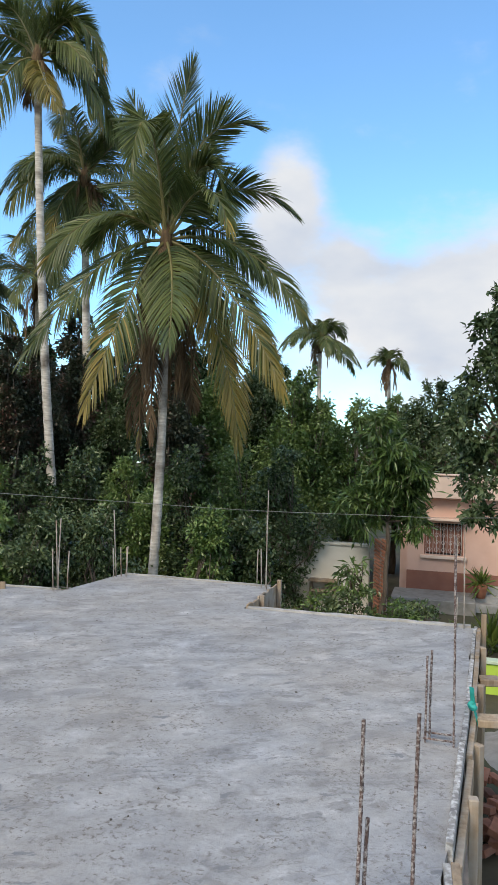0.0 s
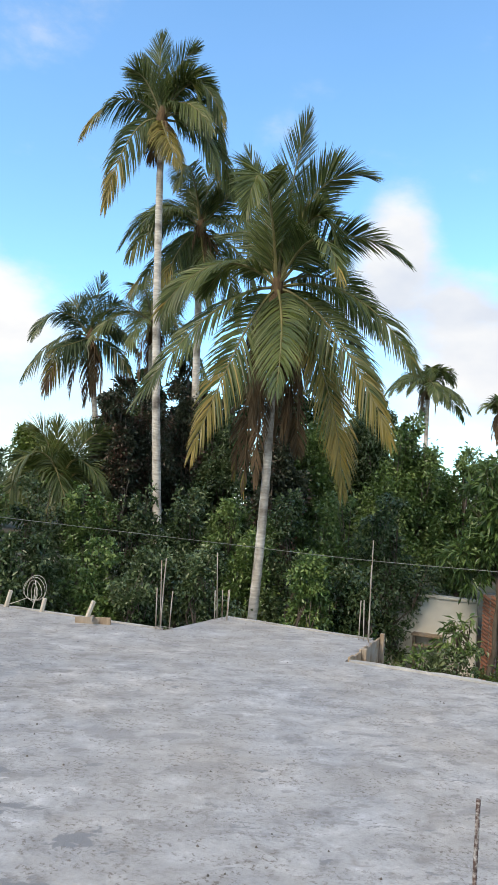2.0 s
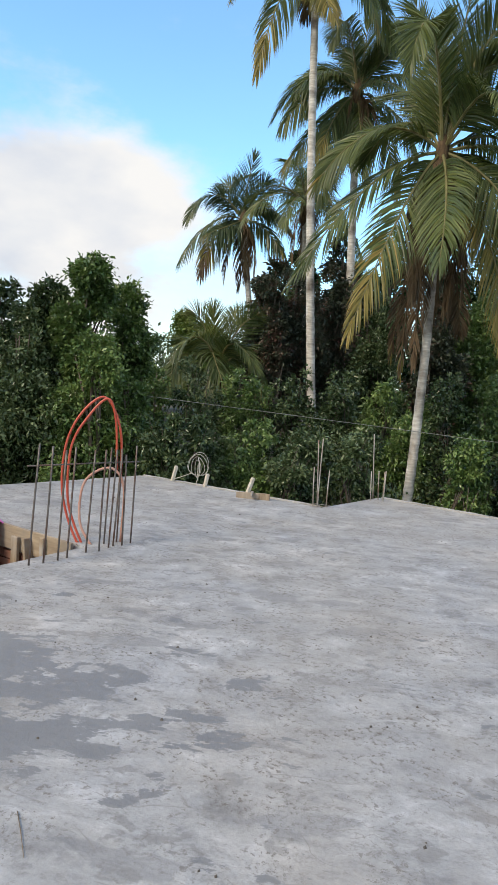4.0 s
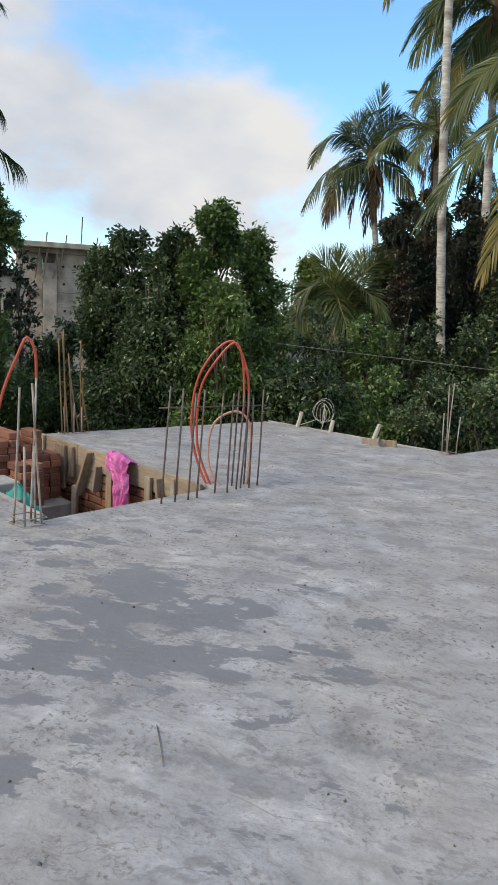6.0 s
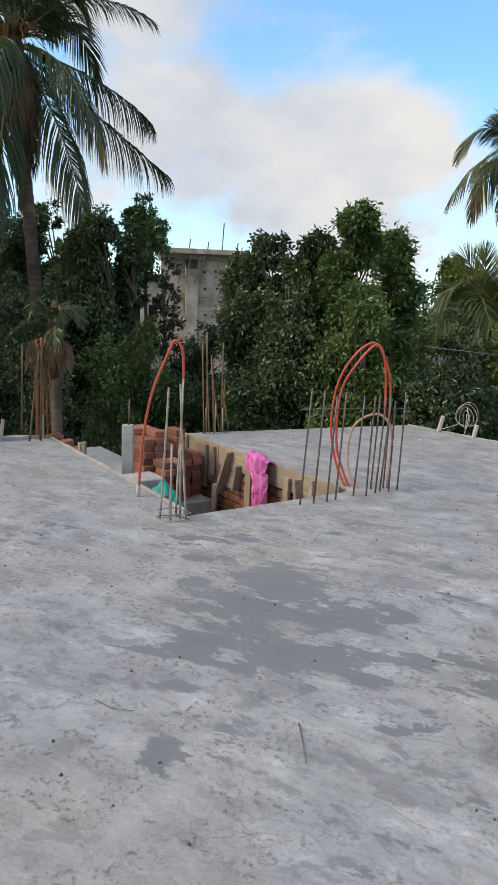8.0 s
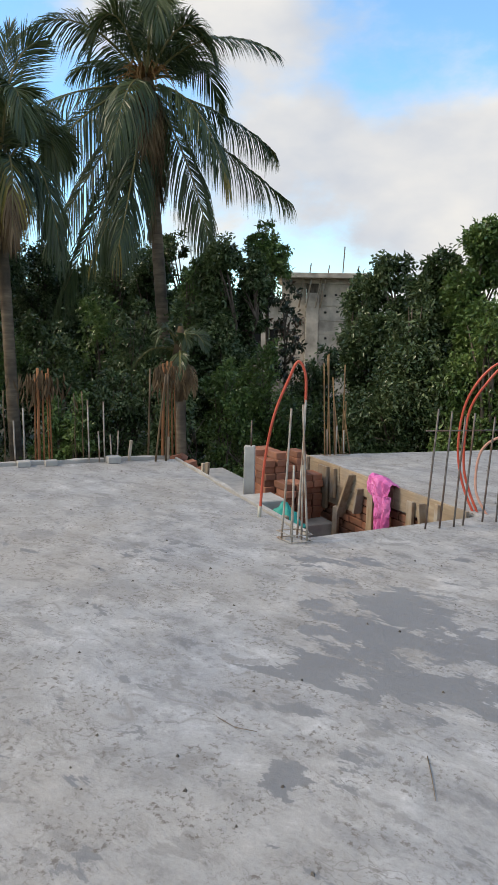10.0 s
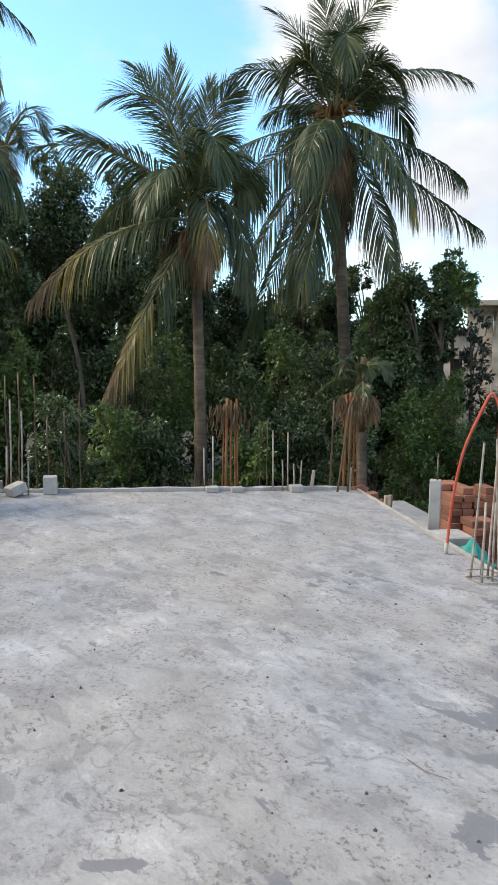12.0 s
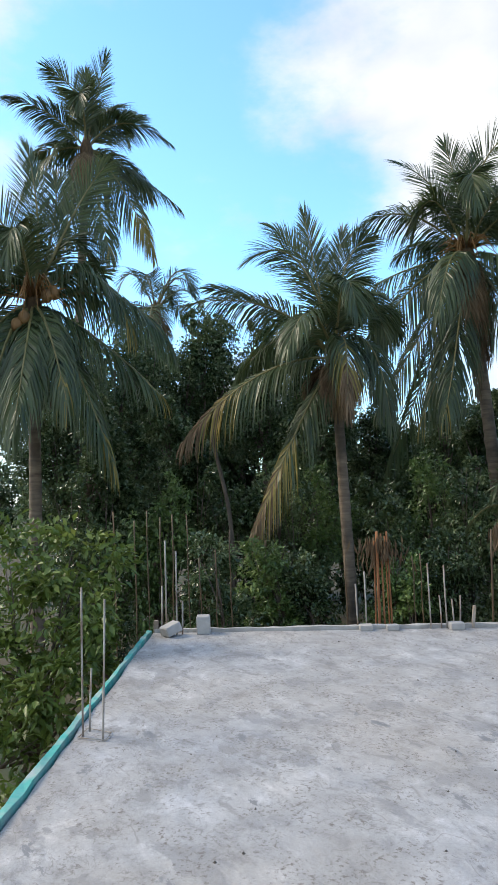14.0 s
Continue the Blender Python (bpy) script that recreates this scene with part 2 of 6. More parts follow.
def CONCRETE_MAT():
    """Trowelled new concrete: cool smooth and warm dusty areas, trowel smears and scratches, grit in drifts, smooth dark damp patches with ragged rims."""
    m, N, L, b = material("slab_concrete", 0.75)
    co = N.new("ShaderNodeTexCoord").outputs["Object"]
    warp = noise_of(N, L, 1.1, 4, 0.6, co)
    wv = N.new("ShaderNodeVectorMath")
    wv.operation = "MULTIPLY_ADD"
    wv.inputs[1].default_value = (0.28, 0.28, 0.0)
    L.new(warp.outputs["Color"], wv.inputs[0])
    L.new(co, wv.inputs[2])
    turn = N.new("ShaderNodeMapping")
    turn.inputs["Rotation"].default_value = (0, 0, radians(-28))
    L.new(wv.outputs[0], turn.inputs[0])
    cw = turn.outputs[0]

    def mask(node, lo, hi, top=1.0):
        r = ramp_of(N, ((lo, (0, 0, 0)), (hi, (top, top, top))))
        L.new(node.outputs[0], r.inputs[0])
        return r.outputs[0]

    def times(*socks):
        k = socks[0]
        for q in socks[1:]:
            k = mixed(N, L, 1.0, k, q, "MULTIPLY")
        return k

    big = noise_of(N, L, 0.62, 5, 0.6, cw)
    r1 = ramp_of(N, ((0.36, (0.37, 0.376, 0.39)), (0.5, (0.408, 0.405, 0.402)), (0.64, (0.425, 0.405, 0.383))))
    L.new(big.outputs[0], r1.inputs[0])
    col = r1.outputs[0]
    mid = noise_of(N, L, 3.0, 10, 0.7, cw, (0.85, 1.1, 1))
    r0 = ramp_of(N, ((0.32, (0.55, 0.55, 0.56)), (0.44, (0.87, 0.87, 0.87)), (0.56, (1.06, 1.06, 1.06)), (0.66, (1.36, 1.36, 1.36))))
    L.new(mid.outputs[0], r0.inputs[0])
    col = mixed(N, L, 0.9, col, r0.outputs[0], "MULTIPLY")
    # thin pale and dark skins left by the float
    skin = noise_of(N, L, 7.0, 10, 0.74, cw, (0.8, 1.1, 1))
    rk = ramp_of(N, ((0.33, (0.6, 0.59, 0.58)), (0.45, (0.94, 0.94, 0.94)), (0.57, (1.02, 1.02, 1.02)), (0.66, (1.28, 1.28, 1.28))))
    L.new(skin.outputs[0], rk.inputs[0])
    col = mixed(N, L, 0.95, col, rk.outputs[0], "MULTIPLY")
    # trowel smears
    for scale, stretch, lo, hi, tone, amt in ((2.3, (0.65, 1.35, 1), 0.59, 0.62, (0.25, 0.25, 0.255), 0.6), (4.6, (0.8, 1.25, 1), 0.61, 0.64, (0.225, 0.22, 0.215), 0.6)):
        sm = noise_of(N, L, scale, 5, 0.55, cw, stretch)
        col = mixed(N, L, mask(sm, lo, hi, amt), col, tone)
    # dusty drifts with brown grit
    dr = noise_of(N, L, 0.85, 4, 0.6, wv.outputs[0])
    drift = mask(dr, 0.44, 0.6)
    grit = noise_of(N, L, 34, 7, 0.74, co)
    clot = noise_of(N, L, 5.5, 6, 0.62, cw, (0.85, 1.1, 1))
    col = mixed(N, L, times(drift, (0.4, 0.4, 0.4)), col, (0.335, 0.314, 0.286))
    col = mixed(N, L, times(mask(grit, 0.53, 0.59), mask(clot, 0.44, 0.56), mask(dr, 0.25, 0.52), (0.85, 0.85, 0.85)), col, (0.15, 0.13, 0.11))
    fine = noise_of(N, L, 70, 4, 0.65, co)
    rf = ramp_of(N, ((0.34, (0.86, 0.855, 0.85)), (0.5, (1.0, 1.0, 1.0)), (0.66, (1.1, 1.1, 1.1))))
    L.new(fine.outputs[0], rf.inputs[0])
    col = mixed(N, L, 0.5, col, rf.outputs[0], "MULTIPLY")
    # crinkles in the dried skin
    ck = noise_of(N, L, 13, 3, 0.55, cw, (0.7, 1.2, 1))
    c0 = N.new("ShaderNodeMath")
    c0.operation = "SUBTRACT"
    c0.inputs[1].default_value = 0.5
    L.new(ck.outputs[0], c0.inputs[0])
    c1 = N.new("ShaderNodeMath")
    c1.operation = "ABSOLUTE"
    L.new(c0.outputs[0], c1.inputs[0])
    c2 = N.new("ShaderNodeMapRange")
    c2.inputs[1].default_value, c2.inputs[2].default_value, c2.inputs[3].default_value, c2.inputs[4].default_value = 0.0, 0.022, 0.62, 0.0
    L.new(c1.outputs[0], c2.inputs[0])
    col = mixed(N, L, times(c2.outputs[0], mask(noise_of(N, L, 2.2, 5, 0.6, cw), 0.5, 0.6)), col, (0.20, 0.185, 0.17))
    # scratches: thin lines dragged by the float, here and there
    for scale, stretch, gate in ((1.5, (0.35, 1.2, 1), 3.3), (2.4, (0.5, 1.0, 1), 4.1)):
        ln = noise_of(N, L, scale, 2, 0.4, cw, stretch)
        df = N.new("ShaderNodeMath")
        df.operation = "SUBTRACT"
        df.inputs[1].default_value = 0.5
        L.new(ln.outputs[0], df.inputs[0])
        ab = N.new("ShaderNodeMath")
        ab.operation = "ABSOLUTE"
        L.new(df.outputs[0], ab.inputs[0])
        mr = N.new("ShaderNodeMapRange")
        mr.inputs[1].default_value, mr.inputs[2].default_value, mr.inputs[3].default_value, mr.inputs[4].default_value = 0.0, 0.005, 0.6, 0.0
        L.new(ab.outputs[0], mr.inputs[0])
        col = mixed(N, L, times(mr.outputs[0], mask(noise_of(N, L, gate, 3, 0.5, co), 0.5, 0.6)), col, (0.235, 0.22, 0.205))
    # damp patches
    total = None
    for x, y, rx, ry, spin, amt in DAMP:
        mp = N.new("ShaderNodeMapping")
        mp.vector_type = "TEXTURE"
        mp.inputs["Location"].default_value, mp.inputs["Rotation"].default_value, mp.inputs["Scale"].default_value = (x, y, 0), (0, 0, radians(spin)), (rx, ry, 1)
        L.new(co, mp.inputs[0])
        ln = N.new("ShaderNodeVectorMath")
        ln.operation = "LENGTH"
        L.new(mp.outputs[0], ln.inputs[0])
        mr = N.new("ShaderNodeMapRange")
        mr.inputs[1].default_value, mr.inputs[2].default_value, mr.inputs[3].default_value, mr.inputs[4].default_value = 0.0, 1.7, amt, 0.0
        L.new(ln.outputs["Value"], mr.inputs[0])
        if total is None:
            total = mr.outputs[0]
        else:
            mx = N.new("ShaderNodeMath")
            mx.operation = "MAXIMUM"
            L.new(total, mx.inputs[0])
            L.new(mr.outputs[0], mx.inputs[1])
            total = mx.outputs[0]
    br = noise_of(N, L, 5.0, 11, 0.68, cw, (0.65, 1.4, 1))
    ad = N.new("ShaderNodeMath")
    ad.operation = "MULTIPLY_ADD"
    ad.inputs[1].default_value = 3.4
    L.new(br.outputs[0], ad.inputs[0])
    L.new(total, ad.inputs[2])
    mr = N.new("ShaderNodeMapRange")
    mr.inputs[1].default_value, mr.inputs[2].default_value = 2.07, 2.14
    L.new(ad.outputs[0], mr.inputs[0])
    damp = mr.outputs[0]
    rt = ramp_of(N, ((0.35, (0.19, 0.19, 0.195)), (0.65, (0.23, 0.228, 0.227))))
    L.new(noise_of(N, L, 1.3, 3, 0.5, co).outputs[0], rt.inputs[0])
    col = mixed(N, L, times(damp, (0.92, 0.92, 0.92)), col, rt.outputs[0])
    L.new(col, b.inputs["Base Color"])
    rr = N.new("ShaderNodeMapRange")
    rr.inputs[3].default_value, rr.inputs[4].default_value = 0.78, 0.52
    L.new(damp, rr.inputs[0])
    L.new(rr.outputs[0], b.inputs["Roughness"])
    hs = N.new("ShaderNodeMath")
    hs.operation = "MULTIPLY_ADD"
    hs.inputs[1].default_value = 0.3
    L.new(grit.outputs[0], hs.inputs[0])
    L.new(skin.outputs[0], hs.inputs[2])
    bump_of(N, L, b, hs.outputs[0], 0.7, 0.011)
    return m


GRASSY = rough_stuff("soil_and_litter", (0.045, 0.035, 0.022), (0.10, 0.085, 0.05), 1.2, 0.95, 0.6, 0.05, c2=(0.035, 0.06, 0.018), scale2=0.35)
BARK = rough_stuff("bark", (0.06, 0.045, 0.032), (0.16, 0.13, 0.10), 9, 0.9, 0.6, 0.02, stretch=(1, 1, 0.3))
# the greyed, raised light tones paint in sky glints on single leaves
LEAF_DARK = leaf_stuff("leaf_dark_green", (0.028, 0.048, 0.019), (0.09, 0.135, 0.058), (0.25, 0.31, 0.155), 0.26)
LEAF_MID = leaf_stuff("leaf_green", (0.036, 0.064, 0.02), (0.115, 0.192, 0.052), (0.29, 0.38, 0.128), 0.28)
LEAF_LIGHT = leaf_stuff("leaf_light_green", (0.06, 0.10, 0.02), (0.13, 0.19, 0.035), (0.27, 0.32, 0.08))
LEAF_RED = leaf_stuff("leaf_rusty", (0.022, 0.035, 0.019), (0.056, 0.072, 0.040), (0.176, 0.080, 0.064))
FROND = leaf_stuff("palm_leaflet", (0.043, 0.070, 0.020), (0.102, 0.133, 0.038), (0.21, 0.235, 0.065), 0.40, 0.35)
FROND_YELLOW = leaf_stuff("palm_leaflet_yellowing", (0.102, 0.102, 0.024), (0.240, 0.198, 0.042), (0.432, 0.300, 0.072), 0.45, 0.3)
# darker copy of the leaflets: the western palms' backlit shade in the colour
FROND_SHADED = leaf_stuff("palm_leaflet_shaded", (0.034, 0.055, 0.025), (0.076, 0.108, 0.042), (0.15, 0.18, 0.075), 0.36, 0.3)
FROND_DEAD = leaf_stuff("palm_leaflet_dry", (0.066, 0.042, 0.022), (0.160, 0.102, 0.052), (0.285, 0.200, 0.108), 0.8, 0.15)
RACHIS = rough_stuff("palm_rib", (0.12, 0.11, 0.035), (0.22, 0.19, 0.07), 4, 0.5, 0.1)
PALM_BARK = rough_stuff("palm_bark", (0.42, 0.38, 0.32), (0.76, 0.72, 0.65), 11, 0.9, 0.5, 0.02, c2=(0.125, 0.106, 0.088), scale2=2.0, stretch=(0.4, 0.4, 2.2))
# brown bark, darkened for the shaded side of the western trunks
PALM_BARK_BROWN_SHADED = rough_stuff("palm_bark_brown_shaded", (0.112, 0.080, 0.056), (0.272, 0.208, 0.144), 7, 0.9, 0.5, 0.02, c2=(0.080, 0.064, 0.048), scale2=2.0, stretch=(0.4, 0.4, 2.2))
FIBRE = rough_stuff("palm_fibre", (0.065, 0.045, 0.025), (0.16, 0.10, 0.05), 12, 0.95, 0.6, 0.03, stretch=(2, 2, 0.5))
COCONUT = rough_stuff("coconut_husk", (0.14, 0.075, 0.025), (0.26, 0.14, 0.045), 6, 0.6, 0.2)


SPIKE = rough_stuff("dry_flower_stalk", (0.16, 0.07, 0.02), (0.36, 0.19, 0.06), 6, 0.8, 0.2)


def mesh_of(name, verts, faces, mats, index=None, smooth=False):
    me = bpy.data.meshes.new(name)
    me.from_pydata([tuple(v) for v in verts], [], [tuple(f) for f in faces])
    for m in (mats if isinstance(mats, (list, tuple)) else [mats]):
        me.materials.append(m)
    if index is not None:
        me.polygons.foreach_set("material_index", np.asarray(index, dtype=np.int32))
    if smooth:
        me.polygons.foreach_set("use_smooth", np.ones(len(me.polygons), dtype=bool))
    me.update()
    return me


def under(ob, parent, label=""):
    if parent is not None:
        ob.parent = parent
        ob.matrix_parent_inverse = parent.matrix_world.inverted() if parent.parent is None else (parent.parent.matrix_basis @ parent.matrix_parent_inverse @ parent.matrix_basis).inverted()
    return tagged(ob, label) if label else ob


def thing(name, place, label, category, group="", kind=""):
    e = new(name)
    e.empty_display_size = 0.1
    e.matrix_basis = Matrix.Translation(place)
    e.matrix_world = e.matrix_basis
    return tagged(e, label, category, group, kind)


def part(name, bm, mat, parent=None, label="", smooth=False):
    me = bpy.data.meshes.new(name)
    bm.to_mesh(me)
    bm.free()
    me.materials.append(mat)
    if smooth:
        me.polygons.foreach_set("use_smooth", np.ones(len(me.polygons), dtype=bool))
    return under(new(name, me), parent, label)


def box(x0, y0, z0, x1, y1, z1, bevel=0.0, turn=None, bm=None):
    bm = bm or bmesh.new()
    r = bmesh.ops.create_cube(bm, size=1.0)
    m = Matrix.Translation(((x0 + x1) / 2, (y0 + y1) / 2, (z0 + z1) / 2)) @ (turn or Matrix()) @ Matrix.Diagonal((abs(x1 - x0), abs(y1 - y0), abs(z1 - z0), 1))
    bmesh.ops.transform(bm, matrix=m, verts=r["verts"])
    if bevel:
        es = list({e for v in r["verts"] for e in v.link_edges})
        bmesh.ops.bevel(bm, geom=es, offset=bevel, segments=1, affect="EDGES")
    return bm


def stick(a, b, w, d, bevel=0.0, spin=0.0, bm=None):
    """A squared length of timber from a to b."""
    a, b = Vector(a), Vector(b)
    v = b - a
    bm = bm or bmesh.new()
    r = bmesh.ops.create_cube(bm, size=1.0)
    m = Matrix.Translation((a + b) / 2) @ v.to_track_quat("Z", "Y").to_matrix().to_4x4() @ Matrix.Rotation(spin, 4, "Z") @ Matrix.Diagonal((w, d, v.length, 1))
    bmesh.ops.transform(bm, matrix=m, verts=r["verts"])
    if bevel:
        bmesh.ops.bevel(bm, geom=list({e for q in r["verts"] for e in q.link_edges}), offset=bevel, segments=1, affect="EDGES")
    return bm


def tube_data(points, radii, sides=8, caps=True):
    """Vertices and faces of a round tube along points."""
    pts = [Vector(p) for p in points]
    if not isinstance(radii, (list, tuple, np.ndarray)):
        radii = [radii] * len(pts)
    vs, fs = [], []
    ref = None
    for i, p in enumerate(pts):
        t = (pts[min(i + 1, len(pts) - 1)] - pts[max(i - 1, 0)]).normalized()
        if ref is None:
            ref = t.orthogonal().normalized()
        ref = (ref - t * ref.dot(t)).normalized()
        o = t.cross(ref)
        for k in range(sides):
            a = 2 * math.pi * k / sides
            vs.append(p + (ref * math.cos(a) + o * math.sin(a)) * radii[i])
    for i in range(len(pts) - 1):
        for k in range(sides):
            q = (k + 1) % sides
            fs.append((i * sides + k, i * sides + q, (i + 1) * sides + q, (i + 1) * sides + k))
    if caps:
        fs.append(tuple(range(sides - 1, -1, -1)))
        fs.append(tuple((len(pts) - 1) * sides + k for k in range(sides)))
    return vs, fs


def tube(name, points, radii, mat, parent=None, sides=8, label="", smooth=True):
    vs, fs = tube_data(points, radii, sides)
    return under(new(name, mesh_of(name, vs, fs, mat, smooth=smooth)), parent, label)


# ---- plants ----
def leaf_mesh(name, centres, normals, length, width, mat, rng, droop=0.35, jitter=0.75):
    """Many small folded leaves, one at each centre."""
    n = len(centres)
    d = normals * 0.7 + rng.normal(0, jitter, (n, 3))
    d[:, 2] -= droop
    d /= np.linalg.norm(d, axis=1)[:, None]
    u = np.cross(d, rng.normal(0, 1, (n, 3)) * 0.6 + np.array([0, 0, 1.0]))
    u /= np.linalg.norm(u, axis=1)[:, None] + 1e-9
    w = np.cross(u, d)
    ln = length * rng.uniform(0.6, 1.25, n)[:, None]
    wd = width * rng.uniform(0.7, 1.2, n)[:, None]
    v = np.empty((n, 4, 3))
    v[:, 0] = centres
    v[:, 1] = centres + d * ln * 0.45 + u * wd * 0.5 + w * wd * 0.18
    v[:, 2] = centres + d * ln - w * ln * 0.12
    v[:, 3] = centres + d * ln * 0.45 - u * wd * 0.5 + w * wd * 0.18
    me = bpy.data.meshes.new(name)
    me.vertices.add(4 * n)
    me.vertices.foreach_set("co", v.reshape(-1))
    i = np.arange(n)[:, None] * 4
    loops = np.concatenate([i, i + 1, i + 2, i, i + 2, i + 3], axis=1).reshape(-1)
    me.loops.add(6 * n)
    me.loops.foreach_set("vertex_index", loops.astype(np.int32))
    me.polygons.add(2 * n)
    me.polygons.foreach_set("loop_start", np.arange(0, 6 * n, 3, dtype=np.int32))
    me.update(calc_edges=True)
    me.materials.append(mat)
    return me


def crown_points(rng, blobs, n):
    """Leaf seats in clumps over a handful of lumps: an uneven outline with gaps."""
    vol = np.array([b[3] * b[4] * b[5] for b in blobs]) ** 0.72
    share = vol / vol.sum()
    cs, ns = [], []
    for b, s in zip(blobs, share):
        m = int(n * s)
        k = max(8, int(m / 60))
        c = rng.normal(0, 1, (k, 3))
        c /= np.linalg.norm(c, axis=1)[:, None]
        rad = rng.uniform(0.45, 1.0, k) ** 0.6 * rng.uniform(0.85, 1.12, k)
        c2 = c * rad[:, None]
        pick = rng.integers(0, k, m)
        spread = 0.14 * (rng.uniform(0.7, 1.5, k)[pick] * rng.choice([1.0, 1.4], m, p=[0.86, 0.14]))[:, None]
        p = c2[pick] + rng.normal(0, 1, (m, 3)) * spread
        r = np.array(b[3:6])
        cs.append(p * r + np.array(b[:3]))
        nn = (p - c2[pick]) * 2.2 + c[pick] * 0.5
        ns.append(nn / (np.linalg.norm(nn, axis=1)[:, None] + 1e-9))
    return np.concatenate(cs), np.concatenate(ns)


def leafy_tree(name, base, blobs, n, leaf, mat, label, seed, trunk=0.12, category="tree", group="", lean=(0, 0), width=0.52, droop=0.25, stems=1):
    rng = np.random.default_rng(seed)
    t = thing(name, base, label, category, group)
    blobs = np.array(blobs, dtype=float)
    mid = blobs[:, :3].mean(axis=0)
    low = min(b[2] - b[5] for b in blobs)
    vs, fs = [], []
    for q in range(stems):
        foot = Vector(base) + Vector((rng.normal(0, 0.25) * (stems > 1), rng.normal(0, 0.25) * (stems > 1), -0.1))
        fork = Vector((foot.x * 0.4 + mid[0] * 0.6, foot.y * 0.4 + mid[1] * 0.6, max(base[2] + 0.6, low * 0.75 + mid[2] * 0.25)))
        pts = [foot.lerp(fork, k / 5) + Vector((rng.normal(0, 0.05), rng.normal(0, 0.05), 0)) * (0 < k < 5) for k in range(6)]
        a, b = tube_data(pts, [trunk * (1.25 - 0.1 * k) for k in range(6)], 8)
        fs += [tuple(i + len(vs) for i in f) for f in b]
        vs += a
    me = mesh_of("trunk", vs, fs, BARK, smooth=True)
    under(new("trunk", me), t)
    for b in blobs:
        end = Vector((b[0], b[1], b[2] + b[5] * 0.35))
        a = fork.lerp(end, 0.5) + Vector((rng.normal(0, 0.2), rng.normal(0, 0.2), -0.15 * abs(b[5])))
        vs, fs = tube_data([fork, fork.lerp(a, 0.6), a, end], [trunk * 0.6, trunk * 0.48, trunk * 0.34, trunk * 0.1], 6)
        for _ in range(3):
            tip = Vector((b[0] + rng.uniform(-0.8, 0.8) * b[3], b[1] + rng.uniform(-0.8, 0.8) * b[4], b[2] + rng.uniform(-0.3, 0.8) * b[5]))
            v2, f2 = tube_data([a, a.lerp(tip, 0.5) + Vector((0, 0, 0.08)), tip], [trunk * 0.3, trunk * 0.2, trunk * 0.06], 5)
            fs += [tuple(i + len(vs) for i in f) for f in f2]
            vs = vs + v2
        under(new("limb", mesh_of("limb", vs, fs, BARK, smooth=True)), t)
    c, nn = crown_points(rng, blobs, n)
    under(new("crown", leaf_mesh("crown", c, nn, leaf, leaf * width, mat, rng, droop)), t)
    return t


